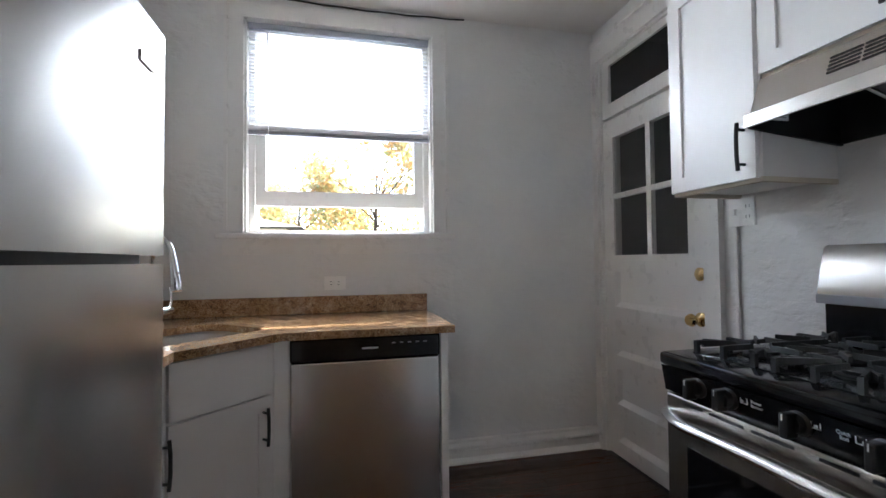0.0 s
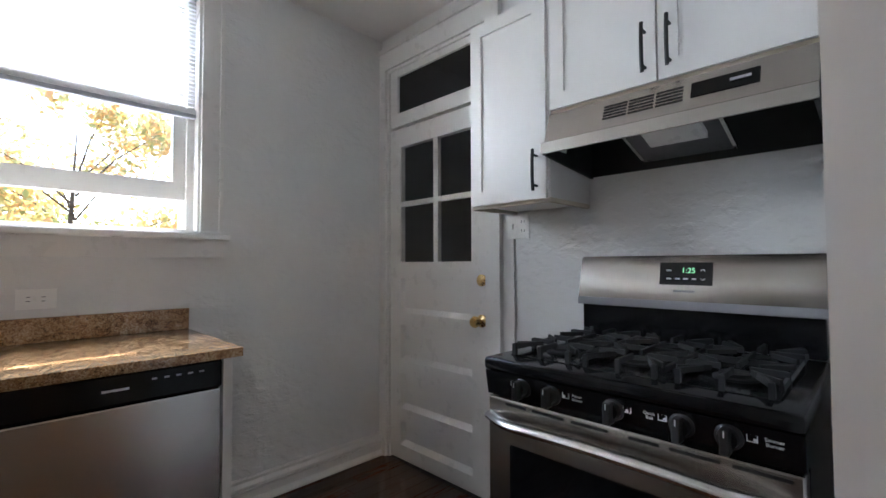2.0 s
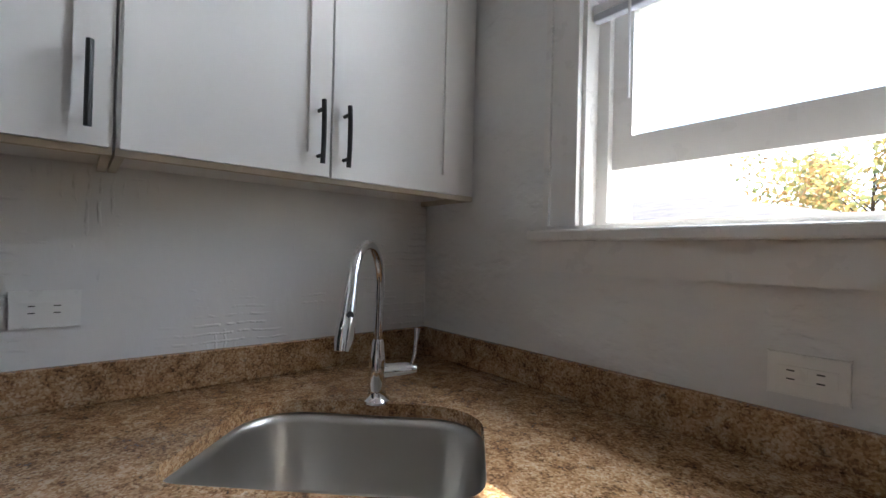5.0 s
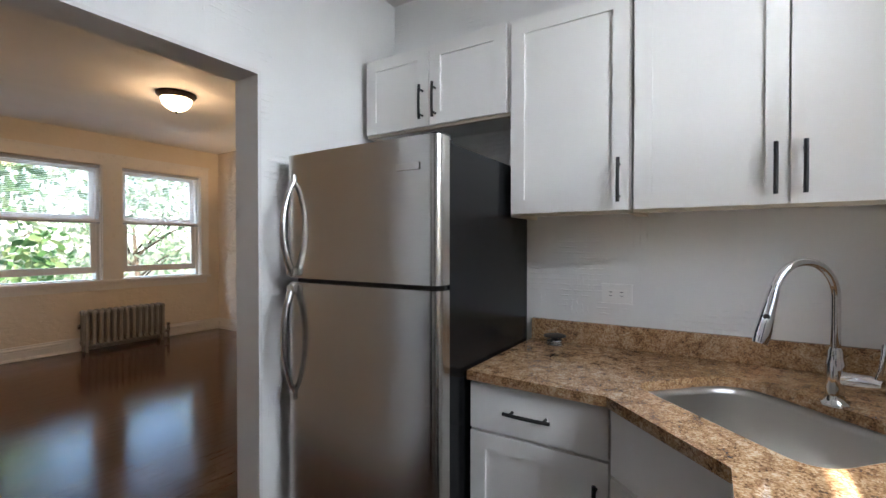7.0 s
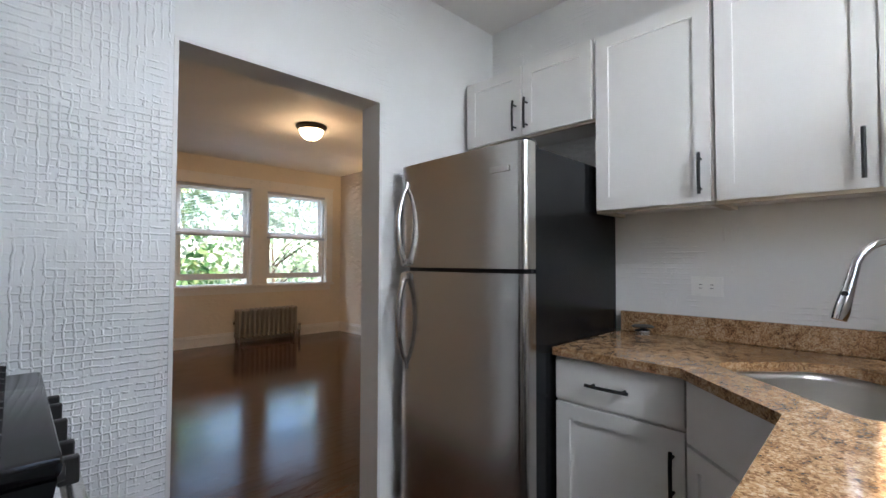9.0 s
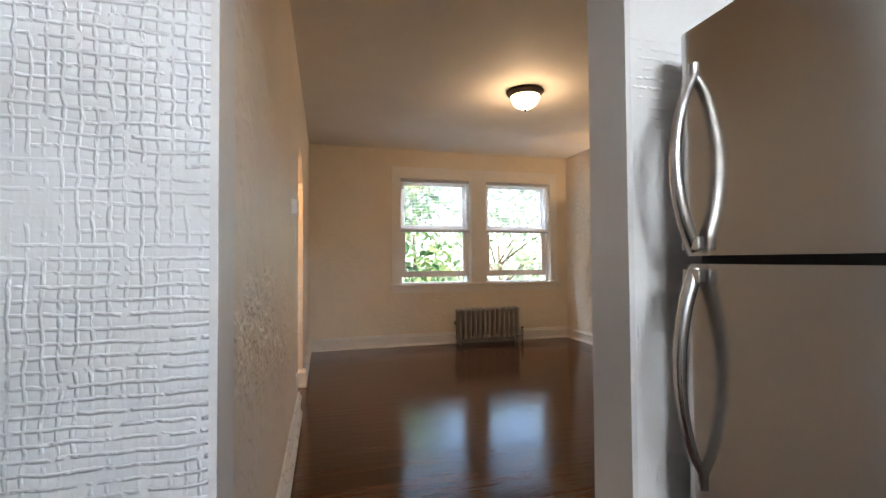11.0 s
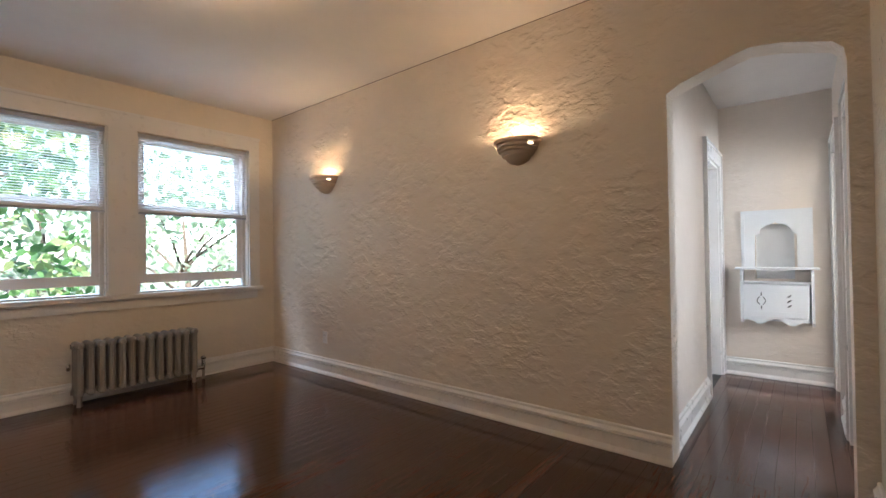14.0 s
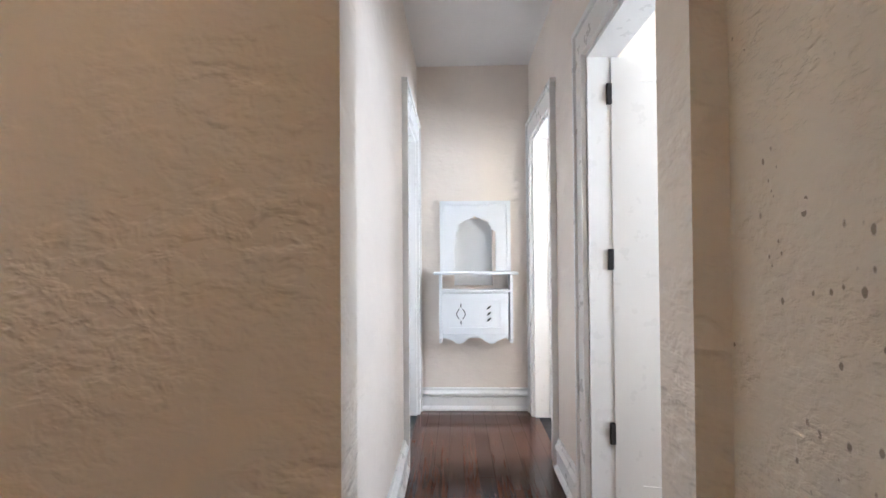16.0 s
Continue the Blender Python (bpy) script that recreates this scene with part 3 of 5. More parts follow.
rails = [(0.012, 0.10), (0.245, 0.33), (0.546, 0.63), (0.848, 0.93), (1.146, 1.25), (1.99, 2.11)]
for a, b in ((y0, y0 + 0.105), (y1 - 0.10, y1)):
    add_box(bm, *xs, a, b, 0.012, 2.11)
for a, b in rails:
    add_box(bm, *xs, y0 + 0.105, y1 - 0.10, a, b)
add_box(bm, 0.016, 0.048, -0.515, -0.480, 1.25, 1.99)
add_box(bm, 0.016, 0.048, y0 + 0.105, -0.515, 1.605, 1.635)
add_box(bm, 0.016, 0.048, -0.480, y1 - 0.10, 1.605, 1.635)
part("door_leaf", bm, TRIM, d)
for (a, b), (c, e) in zip(rails[:4], rails[1:5]):
    bm = bmesh.new()
    add_box(bm, 0.036, 0.044, y0 + 0.105, y1 - 0.10, b, c)
    prism([(0.0125, b), (0.036, b), (0.036, b + 0.03)], "y", y0 + 0.105, y1 - 0.10, bm)
    for side, far in ((y0 + 0.105, y0 + 0.125), (y1 - 0.10, y1 - 0.12)):
        prism([(0.0125, side), (0.036, side), (0.036, far)], "z", b + 0.001, c - 0.001, bm)
    part("panel", bm, TRIM, d)
for a, b in ((y0 + 0.105, -0.515), (-0.480, y1 - 0.10)):
    for c, e in ((1.25, 1.605), (1.635, 1.99)):
        bm = box(0.03, 0.033, a + 0.002, b - 0.002, c, e)
        bmesh.ops.rotate(bm, verts=bm.verts, cent=(0.032, (a + b) / 2, 0), matrix=Matrix.Rotation(radians(4.0 if a < -0.6 else 1.0), 3, "Z"))
        part("pane", bm, GLASS, d)
for z, r in ((1.149, 0.032), (0.934, 0.034)):
    hw = part("lock" if z > 1 else "knob", lathe([(0.0, -0.004), (r, -0.004), (r, -0.012), (r * 0.6, -0.018)] + ([(0.012, -0.022), (0.0, -0.022)] if z > 1 else [(0.012, -0.022), (0.012, -0.04), (0.026, -0.052), (0.031, -0.066), (0.024, -0.08), (0.0, -0.084)]), (0.016, -0.855, z), 20, axis="x"), BRASS, d, "polished brass", True)
    hw.location.x = 0
for z in (0.28, 1.02, 1.86):
    part("hinge", tube([(0.004, y1 + 0.008, z - 0.05), (0.004, y1 + 0.008, z + 0.05)], 0.008, 8), TRIM, d)
tr = tagged(thing("transom_1", (0.03, -0.48, 2.13), "white framed transom with a dark pane over the door", "transom window"), kind="structure")
bm = bmesh.new()
for b in ((y0, y0 + 0.07, 2.13, 2.505), (y1 - 0.07, y1, 2.13, 2.505), (y0 + 0.07, y1 - 0.07, 2.13, 2.215), (y0 + 0.07, y1 - 0.07, 2.46, 2.505)):
    add_box(bm, 0.012, 0.05, *b)
part("frame", bm, TRIM, tr)
part("pane", box(0.03, 0.034, y0 + 0.07, y1 - 0.07, 2.215, 2.46), DARKGLASS, tr, "dark glass")


def hall_door(name, hole, wall, inward, ajar, hinge_high, label, hinges=(0.43, 1.17, 1.88)):
    """A plain white door leaf in a hall doorway; hinge_high: hinged at the larger x."""
    w = hole[1] - hole[0] - 0.044
    dd = tagged(thing(name, ((hole[1] if hinge_high else hole[0]) + (-0.022 if hinge_high else 0.022), wall + inward * 0.10, 0.0), label, "door"), kind="structure")
    sx = -1 if hinge_high else 1
    ox, oy = dd.location[0], dd.location[1]
    leaf = part("door_leaf", box(ox, ox + sx * w, oy, oy + inward * 0.035, 0.01, 2.035, 0.002), TRIM, dd)
    frame_bm = bmesh.new()
    for face, q in ((oy - inward * 0.004, oy), (oy + inward * 0.035, oy + inward * 0.039)):
        for b in ((0.0, 0.11, 0.01, 2.035), (w - 0.11, w, 0.01, 2.035), (0.11, w - 0.11, 0.01, 0.22), (0.11, w - 0.11, 1.92, 2.035), (0.11, w - 0.11, 0.98, 1.10)):
            add_box(frame_bm, ox + sx * b[0], ox + sx * b[1], face, q, b[2], b[3])
    part("stiles", frame_bm, TRIM, dd)
    kx = ox + sx * (w - 0.06)
    for s in (-1, 1):
        base = oy if s * inward < 0 else oy + inward * 0.035
        part("knob", lathe([(0.0, 0.0), (0.03, 0.0), (0.03, s * 0.008), (0.011, s * 0.012), (0.011, s * 0.035), (0.026, s * 0.045), (0.03, s * 0.056), (0.022, s * 0.068), (0.0, s * 0.07)], (kx, base, 0.99), 16, axis="y"), BRONZE, dd, "dark bronze", True)
    for z in hinges:
        part("hinge", box(ox - sx * 0.021, ox + sx * 0.002, oy - inward * 0.012, oy + inward * 0.036, z - 0.045, z + 0.045, 0.004), RUBBER, dd, "black")
    dd.rotation_euler = (0, 0, radians(ajar))
    return dd


hall_door("door_2", DOOR_HN, HR, 1, 80, False, "white door standing open into the side room")
hall_door("door_3", DOOR_HR, HR, 1, 62, False, "white hall door standing half open", ())
hall_door("door_4", DOOR_HL, HL, -1, 0, False, "white closed hall door")
hall_door("door_5", (-0.87, -0.12, 0, 2.05), -6.45, -1, 0, True, "white vestibule door with a dark knob")


# ---- kitchen things ----
def bar_handle(parent, p, q, out):
    """A black bar pull between two points, standing off along out."""
    p, q, o = Vector(p), Vector(q), Vector(out)
    d = (q - p).normalized()
    bm = tube([p + o * 0.03, p.lerp(q, 0.3) + o * 0.034, p.lerp(q, 0.7) + o * 0.034, q + o * 0.03], 0.0065, 8)
    for e in (p + d * 0.022, q - d * 0.022):
        tube([e, e + o * 0.031], 0.005, 8, bm)
    return part("handle", bm, RUBBER, parent, "black bar handle", True)


def shaker(parent, corner, u, n, w, z0, z1, rail=0.058, name="door"):
    """A shaker front: corner on the carcass face, u along it, n out of it."""
    c, u, n = Vector(corner), Vector(u), Vector(n)

    def slab(bm, a, b, za, zb, t0, t1):
        vs = add_box(bm, 0, 1, 0, 1, 0, 1)
        for v in vs:
            s, t, h = v.co
            v.co = c + u * (a + (b - a) * s) + n * (t0 + (t1 - t0) * t)
            v.co.z = za + (zb - za) * h
    bm = bmesh.new()
    if z1 - z0 < 0.2:
        slab(bm, 0, w, z0, z1, 0.001, 0.02)
    else:
        slab(bm, 0.001, w - 0.001, z0 + 0.001, z1 - 0.001, 0.001, 0.011)
    front = part(name, bm, CABINET, parent)
    if z1 - z0 >= 0.2:
        for nm, a, b, za, zb in (("stile", 0, rail, z0, z1), ("stile", w - rail, w, z0, z1), ("rail", rail, w - rail, z0, z0 + rail), ("rail", rail, w - rail, z1 - rail, z1)):
            bm = bmesh.new()
            slab(bm, a, b, za, zb, 0.0112, 0.02)
            part(nm, bm, CABINET, front)
    return front


def wall_cabinet(y0, y1, z0, z1, back, front, doors, label, under=True):
    """A wall cabinet against the wall at x=back, its face at x=front; doors: (ya, yb, handle y)."""
    s = 1 if front > back else -1
    cab = thing("wall_cabinet", (back, (y0 + y1) / 2, z0), label, "cabinet", "white wall cabinets")
    part("body", box(back + s * 0.002, front, y0 + 0.001, y1 - 0.001, z0 + 0.016, z1, 0.002), CABINET, cab)
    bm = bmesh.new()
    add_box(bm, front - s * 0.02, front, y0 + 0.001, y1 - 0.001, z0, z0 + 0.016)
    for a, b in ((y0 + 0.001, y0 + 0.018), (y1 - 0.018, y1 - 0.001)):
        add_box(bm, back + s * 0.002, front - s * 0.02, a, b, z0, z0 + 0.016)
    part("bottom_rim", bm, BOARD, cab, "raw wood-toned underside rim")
    for a, b, hy in doors:
        d = shaker(cab, (front, a, 0), (0, 1, 0), (s, 0, 0), b - a, z0 + 0.012, z1 - 0.008)
        long = min(0.16, (z1 - z0) * 0.42)
        bar_handle(d, (front + s * 0.02, hy, z0 + 0.04), (front + s * 0.02, hy, z0 + 0.04 + long), (s, 0, 0))
    return cab


UZ = (1.494, 2.312)
wall_cabinet(-1.473, -0.995, *UZ, KX, -2.59, [(-1.465, -1.003, -1.036)], "white shaker wall cabinet with one door and a black handle")
wall_cabinet(-0.993, -0.012, *UZ, KX, -2.59, [(-0.985, -0.545, -0.578), (-0.539, -0.10, -0.506)], "white shaker wall cabinet with two doors over the sink")
wall_cabinet(-2.275, -1.478, 1.925, 2.318, KX, -2.59, [(-2.265, -1.882, -1.915), (-1.876, -1.488, -1.842)], "short white wall cabinet with two doors over the refrigerator")
wall_cabinet(-1.472, -1.08, 1.475, 2.29, 0.0, -0.32, [(-1.464, -1.088, -1.425)], "narrow white shaker wall cabinet beside the back door")
wall_cabinet(-2.268, -1.476, 1.805, 2.42, 0.0, -0.32, [(-2.26, -1.875, -1.91), (-1.868, -1.484, -1.835)], "white shaker wall cabinet with two doors over the hood")

# refrigerator
f = thing("refrigerator", (-2.45, -1.865, 0), "stainless top-freezer refrigerator with black sides and bow handles", "refrigerator")
fy0, fy1 = -2.238, -1.488
part("body", box(-2.83, -2.1155, fy0 + 0.004, fy1 - 0.004, 0.03, 1.722, 0.006), BLACKSIDE, f, "textured black cabinet sides")
for nm, z0, z1 in (("fridge_door", 0.085, 1.226), ("freezer_door", 1.244, 1.74)):
    bm = bmesh.new()
    n, r = 8, 0.035
    arc = [(-2.045 - r + r * math.sin(a), fy1 - r + r * math.cos(a)) for a in [math.pi / 2 * i / n for i in range(n + 1)]]
    arc2 = [(-2.045 - r + r * math.sin(a), fy0 + r - r * math.cos(a)) for a in [math.pi / 2 * i / n for i in range(n, -1, -1)]]
    bow = [(-2.045 + 0.006 * math.sin(math.pi * i / 8), fy1 - r + (fy0 - fy1 + 2 * r) * i / 8) for i in range(1, 8)]
    prism([(-2.115, fy1)] + arc + bow + arc2 + [(-2.115, fy0)], "z", z0, z1, bm)
    part(nm, bm, STEEL_V, f, "brushed stainless steel", True)
part("gasket", box(-2.15, -2.10, fy0 + 0.01, fy1 - 0.01, 0.07, 1.735), RUBBER, f, "black door seal")
part("toe_grille", box(-2.115, -2.10, fy0 + 0.01, fy1 - 0.01, 0.0, 0.075, 0.004), RUBBER, f)
part("top_hinge", box(-2.16, -2.085, fy1 - 0.10, fy1 - 0.02, 1.74, 1.758, 0.006), RUBBER, f)
part("badge", box(-2.041, -2.0375, -1.655, -1.56, 1.628, 1.652, 0.001), SATIN, f, "small blank maker's plate")
for za, zb in ((1.255, 1.66), (1.215, 0.75)):
    pts = []
    for i in range(15):
        k = i / 14
        pts.append((-2.043 + 0.052 * math.sin(math.pi * min(1, k * 1.08)) ** 0.7, fy0 + 0.055, za + (zb - za) * k))
    pts[0] = (-2.037, fy0 + 0.055, za)
    h = part("handle", tube(pts, [0.016 - 0.006 * (i / 14) for i in range(15)], 10), SATIN, f, "curved satin steel handle", True)
    part("handle_mount", box(-2.041, -2.020, fy0 + 0.035, fy0 + 0.08, min(za, za + (0.03 if zb > za else -0.03)), max(za, za + (0.03 if zb > za else -0.03)), 0.004), SATIN, f)

# worktop, splashes and base units
TOP = 0.934
CEN, UU, VV = Vector((-2.30, -0.63)), Vector((0.694, 0.72)), Vector((-0.72, 0.694))


def sink_outline(w, v0, v1, rb, rf, n=7):
    """Rounded outline of the corner sink, in the plan."""
    pts = []
    for cu, cv, r, a0 in ((w - rb, v1 - rb, rb, 0), (-w + rb, v1 - rb, rb, 90), (-w + rf, v0 + rf, rf, 180), (w - rf, v0 + rf, rf, 270)):
        for i in range(n):
            a = radians(a0 + 90 * i / (n - 1))
            p = CEN + UU * (cu + r * math.cos(a)) + VV * (cv + r * math.sin(a))
            pts.append((p.x, p.y))
    return pts


top_outline = [(KX + 0.002, -1.478), (-2.215, -1.478), (-2.195, -1.0), (-1.9, -0.70), (-1.156, -0.685), (-1.156, -0.002), (KX + 0.002, -0.002)]
hole = sink_outline(0.285, -0.185, 0.235, 0.13, 0.07)
bm = bmesh.new()
layers = []
for z in (TOP - 0.032, TOP):
    o = [bm.verts.new((x, y, z)) for x, y in top_outline]
    h = [bm.verts.new((x, y, z)) for x, y in hole]
    eo = [bm.edges.new((o[i], o[(i + 1) % len(o)])) for i in range(len(o))]
    eh = [bm.edges.new((h[i], h[(i + 1) % len(h)])) for i in range(len(h))]
    bmesh.ops.triangle_fill(bm, use_beauty=True, use_dissolve=False, edges=eo + eh)
    layers.append((o, h))
for k in (0, 1):
    a, b = layers[0][k], layers[1][k]
    for i in range(len(a)):
        bm.faces.new((a[i], a[(i + 1) % len(a)], b[(i + 1) % len(b)], b[i]))
wt = tagged(part("worktop", bm, GRANITE), "polished brown speckled granite worktop round the corner sink", "worktop")
for nm, b in (("back", (KX + 0.002, -1.156, -0.024, -0.002)), ("side", (KX + 0.002, KX + 0.024, -1.474, -0.025))):
    tagged(part("backsplash", box(*b, TOP + 0.001, TOP + 0.098, 0.002, 1), GRANITE), "low polished granite backsplash along the wall", "backsplash")

snk = thing("sink", (CEN.x, CEN.y, TOP - 0.24), "undermounted stainless corner sink bowl", "sink")
bm = bmesh.new()
rings = []
for k, z in ((1.012, TOP - 0.034), (1.0, TOP - 0.06), (0.985, TOP - 0.19), (0.94, TOP - 0.222), (0.85, TOP - 0.232), (0.2, TOP - 0.24)):
    rings.append([bm.verts.new((CEN.x + (x - CEN.x) * k, CEN.y + (y - CEN.y) * k, z)) for x, y in sink_outline(0.285, -0.185, 0.235, 0.13, 0.07)])
for a, b in zip(rings, rings[1:]):
    for i in range(len(a)):
        bm.faces.new((a[i], a[(i + 1) % len(a)], b[(i + 1) % len(b)], b[i]))
bm.faces.new(rings[-1])
bowl = part("bowl", bm, SINKSTEEL, snk, "", True)
sol = bowl.modifiers.new("thickness", "SOLIDIFY")
sol.thickness, sol.offset = 0.0015, 1
part("drain", lathe([(0.0, 0.004), (0.03, 0.004), (0.045, 0.006), (0.05, 0.001), (0.05, -0.01)], (CEN.x, CEN.y, TOP - 0.24), 20), CHROME, snk, "", True)

fc = thing("faucet", (-2.465, -0.449, TOP), "chrome pull-down kitchen faucet with a side lever", "faucet")
part("base", lathe([(0.032, 0.0), (0.032, 0.006), (0.024, 0.014), (0.02, 0.03), (0.022, 0.05), (0.022, 0.115), (0.017, 0.13), (0.0155, 0.15), (0.012, 0.16)], (-2.465, -0.449, TOP), 22), CHROME, fc, "", True)
dv = Vector((0.66, -0.75, 0))
pts = [Vector((-2.465, -0.449, TOP + 0.15)), Vector((-2.465, -0.449, TOP + 0.24))]
c0 = Vector((-2.465, -0.449, TOP + 0.30))
for i in range(15):
    a = math.pi - (math.pi * 0.94) * i / 14
    pts.append(c0 + dv * (0.1 + 0.1 * math.cos(a)) + Vector((0, 0, 0.098 * math.sin(a))))
part("spout", tube(pts, 0.0115, 14), CHROME, fc, "", True)
e = pts[-1]
w = (e - pts[-2]).normalized()
hd = part("spray_head", tube([e - w * 0.004, e + w * 0.03, e + w * 0.07, e + w * 0.12, e + w * 0.145], [0.013, 0.0145, 0.017, 0.02, 0.018], 16), CHROME, fc, "", True)
part("spray_button", lathe([(0.0, 0.0), (0.007, 0.0), (0.009, -0.004), (0.0, -0.004)], e + w * 0.07 + Vector((0.018, -0.002, 0.0)), 12, axis="x"), RUBBER, hd, "black spray button")
part("lever_hub", tube([(-2.462, -0.435, TOP + 0.075), (-2.425, -0.385, TOP + 0.082), (-2.41, -0.365, TOP + 0.082)], [0.02, 0.018, 0.010], 14), CHROME, fc, "", True)
part("lever", tube([(-2.42, -0.376, TOP + 0.085), (-2.415, -0.368, TOP + 0.12), (-2.418, -0.362, TOP + 0.16), (-2.422, -0.358, TOP + 0.185)], [0.007, 0.006, 0.006, 0.008], 10), CHROME, fc, "", True)

st = thing("sink_stopper", (-2.755, -1.335, TOP), "black rubber sink stopper on a threaded steel ring", "sink stopper")
part("ring", lathe([(0.034, 0.0), (0.036, 0.006), (0.033, 0.009), (0.036, 0.013), (0.033, 0.017), (0.036, 0.021), (0.033, 0.027), (0.024, 0.03), (0.0, 0.03)], st.location, 24), SATIN, st, "threaded steel ring", True)
part("cap", lathe([(0.014, 0.03), (0.014, 0.036), (0.047, 0.040), (0.049, 0.044), (0.04, 0.048), (0.0, 0.05)], st.location, 24), RUBBER, st, "black rubber cap", True)

bc = thing("base_cabinet", (-2.5, -1.23, 0), "white base cabinet with a drawer over a shaker door", "cabinet")
part("body", box(KX + 0.002, -2.245, -1.474, -0.992, 0.10, TOP - 0.033), CABINET, bc)
part("toe_kick", box(KX + 0.002, -2.31, -1.474, -0.992, 0.0, 0.10), RUBBER, bc)
dr = shaker(bc, (-2.245, -1.468, 0), (0, 1, 0), (1, 0, 0), 0.468, 0.735, 0.893, name="drawer")
bar_handle(dr, (-2.225, -1.33, 0.815), (-2.225, -1.17, 0.815), (1, 0, 0))
dd = shaker(bc, (-2.245, -1.468, 0), (0, 1, 0), (1, 0, 0), 0.468, 0.115, 0.722)
bar_handle(dd, (-2.225, -1.035, 0.50), (-2.225, -1.035, 0.66), (1, 0, 0))

cc = thing("corner_cabinet", (-2.3, -0.6, 0), "white diagonal sink cabinet with a false drawer front", "cabinet")
bm = bmesh.new()
front_lo, front_hi = Vector((-2.222, -0.988, 0)), Vector((-1.93, -0.683, 0))
u = (front_hi - front_lo).normalized()
nrm = Vector((u.y, -u.x, 0))
prism([(KX + 0.03, -0.985), (-2.235, -0.985), (-1.932, -0.668), (-1.932, -0.646), (-2.235, -0.965), (KX + 0.03, -0.965)], "z", 0.10, TOP - 0.033, bm)
part("body", bm, CABINET, cc)
part("toe_kick", prism([(KX + 0.03, -0.93), (-2.27, -0.93), (-2.03, -0.65), (-2.03, -0.63), (-2.27, -0.91), (KX + 0.03, -0.91)], "z", 0.0, 0.10), RUBBER, cc)
width = (front_hi - front_lo).length
lo = Vector((-2.235, -0.985, 0)) + u * 0.012
shaker(cc, lo, u, nrm, width - 0.02, 0.70, 0.893, name="drawer_front")
d2 = shaker(cc, lo, u, nrm, width - 0.02, 0.115, 0.688)
hp = lo + u * (width - 0.06) + nrm * 0.02
bar_handle(d2, (hp.x, hp.y, 0.50), (hp.x, hp.y, 0.65), nrm)
tagged(part("filler_panel", box(-1.931, -1.872, -0.665, -0.645, 0.0, TOP - 0.033, 0.001), CABINET), "white filler panel beside the dishwasher", "panel")
tagged(part("end_panel", box(-1.218, -1.186, -0.665, -0.026, 0.0, TOP - 0.033, 0.001), CABINET), "white end panel beside the dishwasher", "panel")

dw = thing("dishwasher", (-1.545, -0.35, 0), "stainless dishwasher with a black control strip", "dishwasher")
part("tub", box(-1.868, -1.224, -0.62, -0.04, 0.02, 0.895), BLACKSIDE, dw)
part("door", box(-1.868, -1.224, -0.668, -0.622, 0.11, 0.797, 0.006), STEEL_V, dw, "brushed stainless front")
part("control_strip", box(-1.868, -1.224, -0.675, -0.622, 0.801, 0.90, 0.008), BLACK, dw, "glossy black control strip")
part("toe_kick", box(-1.868, -1.224, -0.60, -0.58, 0.0, 0.105), RUBBER, dw)
part("badge", box(-1.57, -1.50, -0.6765, -0.6745, 0.848, 0.855), INK, dw)
for i in range(5):
    part("button", box(-1.44 + i * 0.035, -1.425 + i * 0.035, -0.6765, -0.6745, 0.866, 0.872), GREY, dw)

# stove
sv = thing("stove", (-0.36, -1.87, 0), "freestanding gas range with black cooktop and stainless oven door", "stove")
sy0, sy1 = -2.252, -1.478
part("body", box(-0.66, -0.03, sy0 + 0.004, sy1 - 0.004, 0.03, 0.914, 0.004), BLACK, sv, "black enamel sides")
bm = box(-0.735, -0.10, sy0, sy1, 0.914, 0.952, 0.011)
part("cooktop", bm, BLACK, sv, "glossy black cooktop", True)
part("burner_well", box(-0.66, -0.125, sy0 + 0.05, sy1 - 0.05, 0.950, 0.955, 0.002), BLACK, sv)
bm = prism([(-0.728, 0.912), (-0.66, 0.912), (-0.66, 0.838), (-0.715, 0.838)], "y", sy0 + 0.003, sy1 - 0.003)
part("control_panel", bm, BLACK, sv, "sloping black control panel")
knob_y = [-1.615, -1.71, -1.881, -2.035, -2.125]
for y in knob_y:
    k = part("knob", lathe([(0.0, 0.0), (0.027, 0.0), (0.027, -0.006), (0.021, -0.010), (0.019, -0.026), (0.0, -0.028)], (-0.720, y, 0.878), 20, axis="x"), RUBBER, sv, "black burner knob", True)
    part("grip", box(-0.768, -0.735, y - 0.009, y + 0.009, 0.850, 0.903, 0.004), RUBBER, k)
    part("pointer", box(-0.7695, -0.7665, y - 0.0012, y + 0.0012, 0.888, 0.901), INK, k, "white pointer")
    arc = [(-0.7232, y + 0.031 * math.cos(radians(a)), 0.878 + 0.031 * math.sin(radians(a))) for a in range(60, 150, 12)]
    part("heat_mark", tube(arc, 0.0022, 5), RED, sv, "red heat mark")


def lettering(parent, body, size, at, lean, mat, top):
    """Raised print facing the room, on a face that leans by so many degrees."""
    cu = bpy.data.curves.new("print", "FONT")
    cu.body, cu.size, cu.align_x, cu.extrude = body, size, "CENTER", 0.0003
    ob = new("print", cu)
    bpy.context.view_layer.update()
    me = bpy.data.meshes.new_from_object(ob.evaluated_get(bpy.context.evaluated_depsgraph_get()))
    bpy.data.objects.remove(ob)
    me.materials.clear()
    me.materials.append(mat)
    tx = new("print", me)
    tx.parent = parent
    tx.matrix_local = Matrix.Translation(Vector(at) - top.location) @ Euler((radians(lean), 0, radians(-90))).to_matrix().to_4x4()
    tx["label"] = "print reading " + body.replace("\n", " ")
    return tx


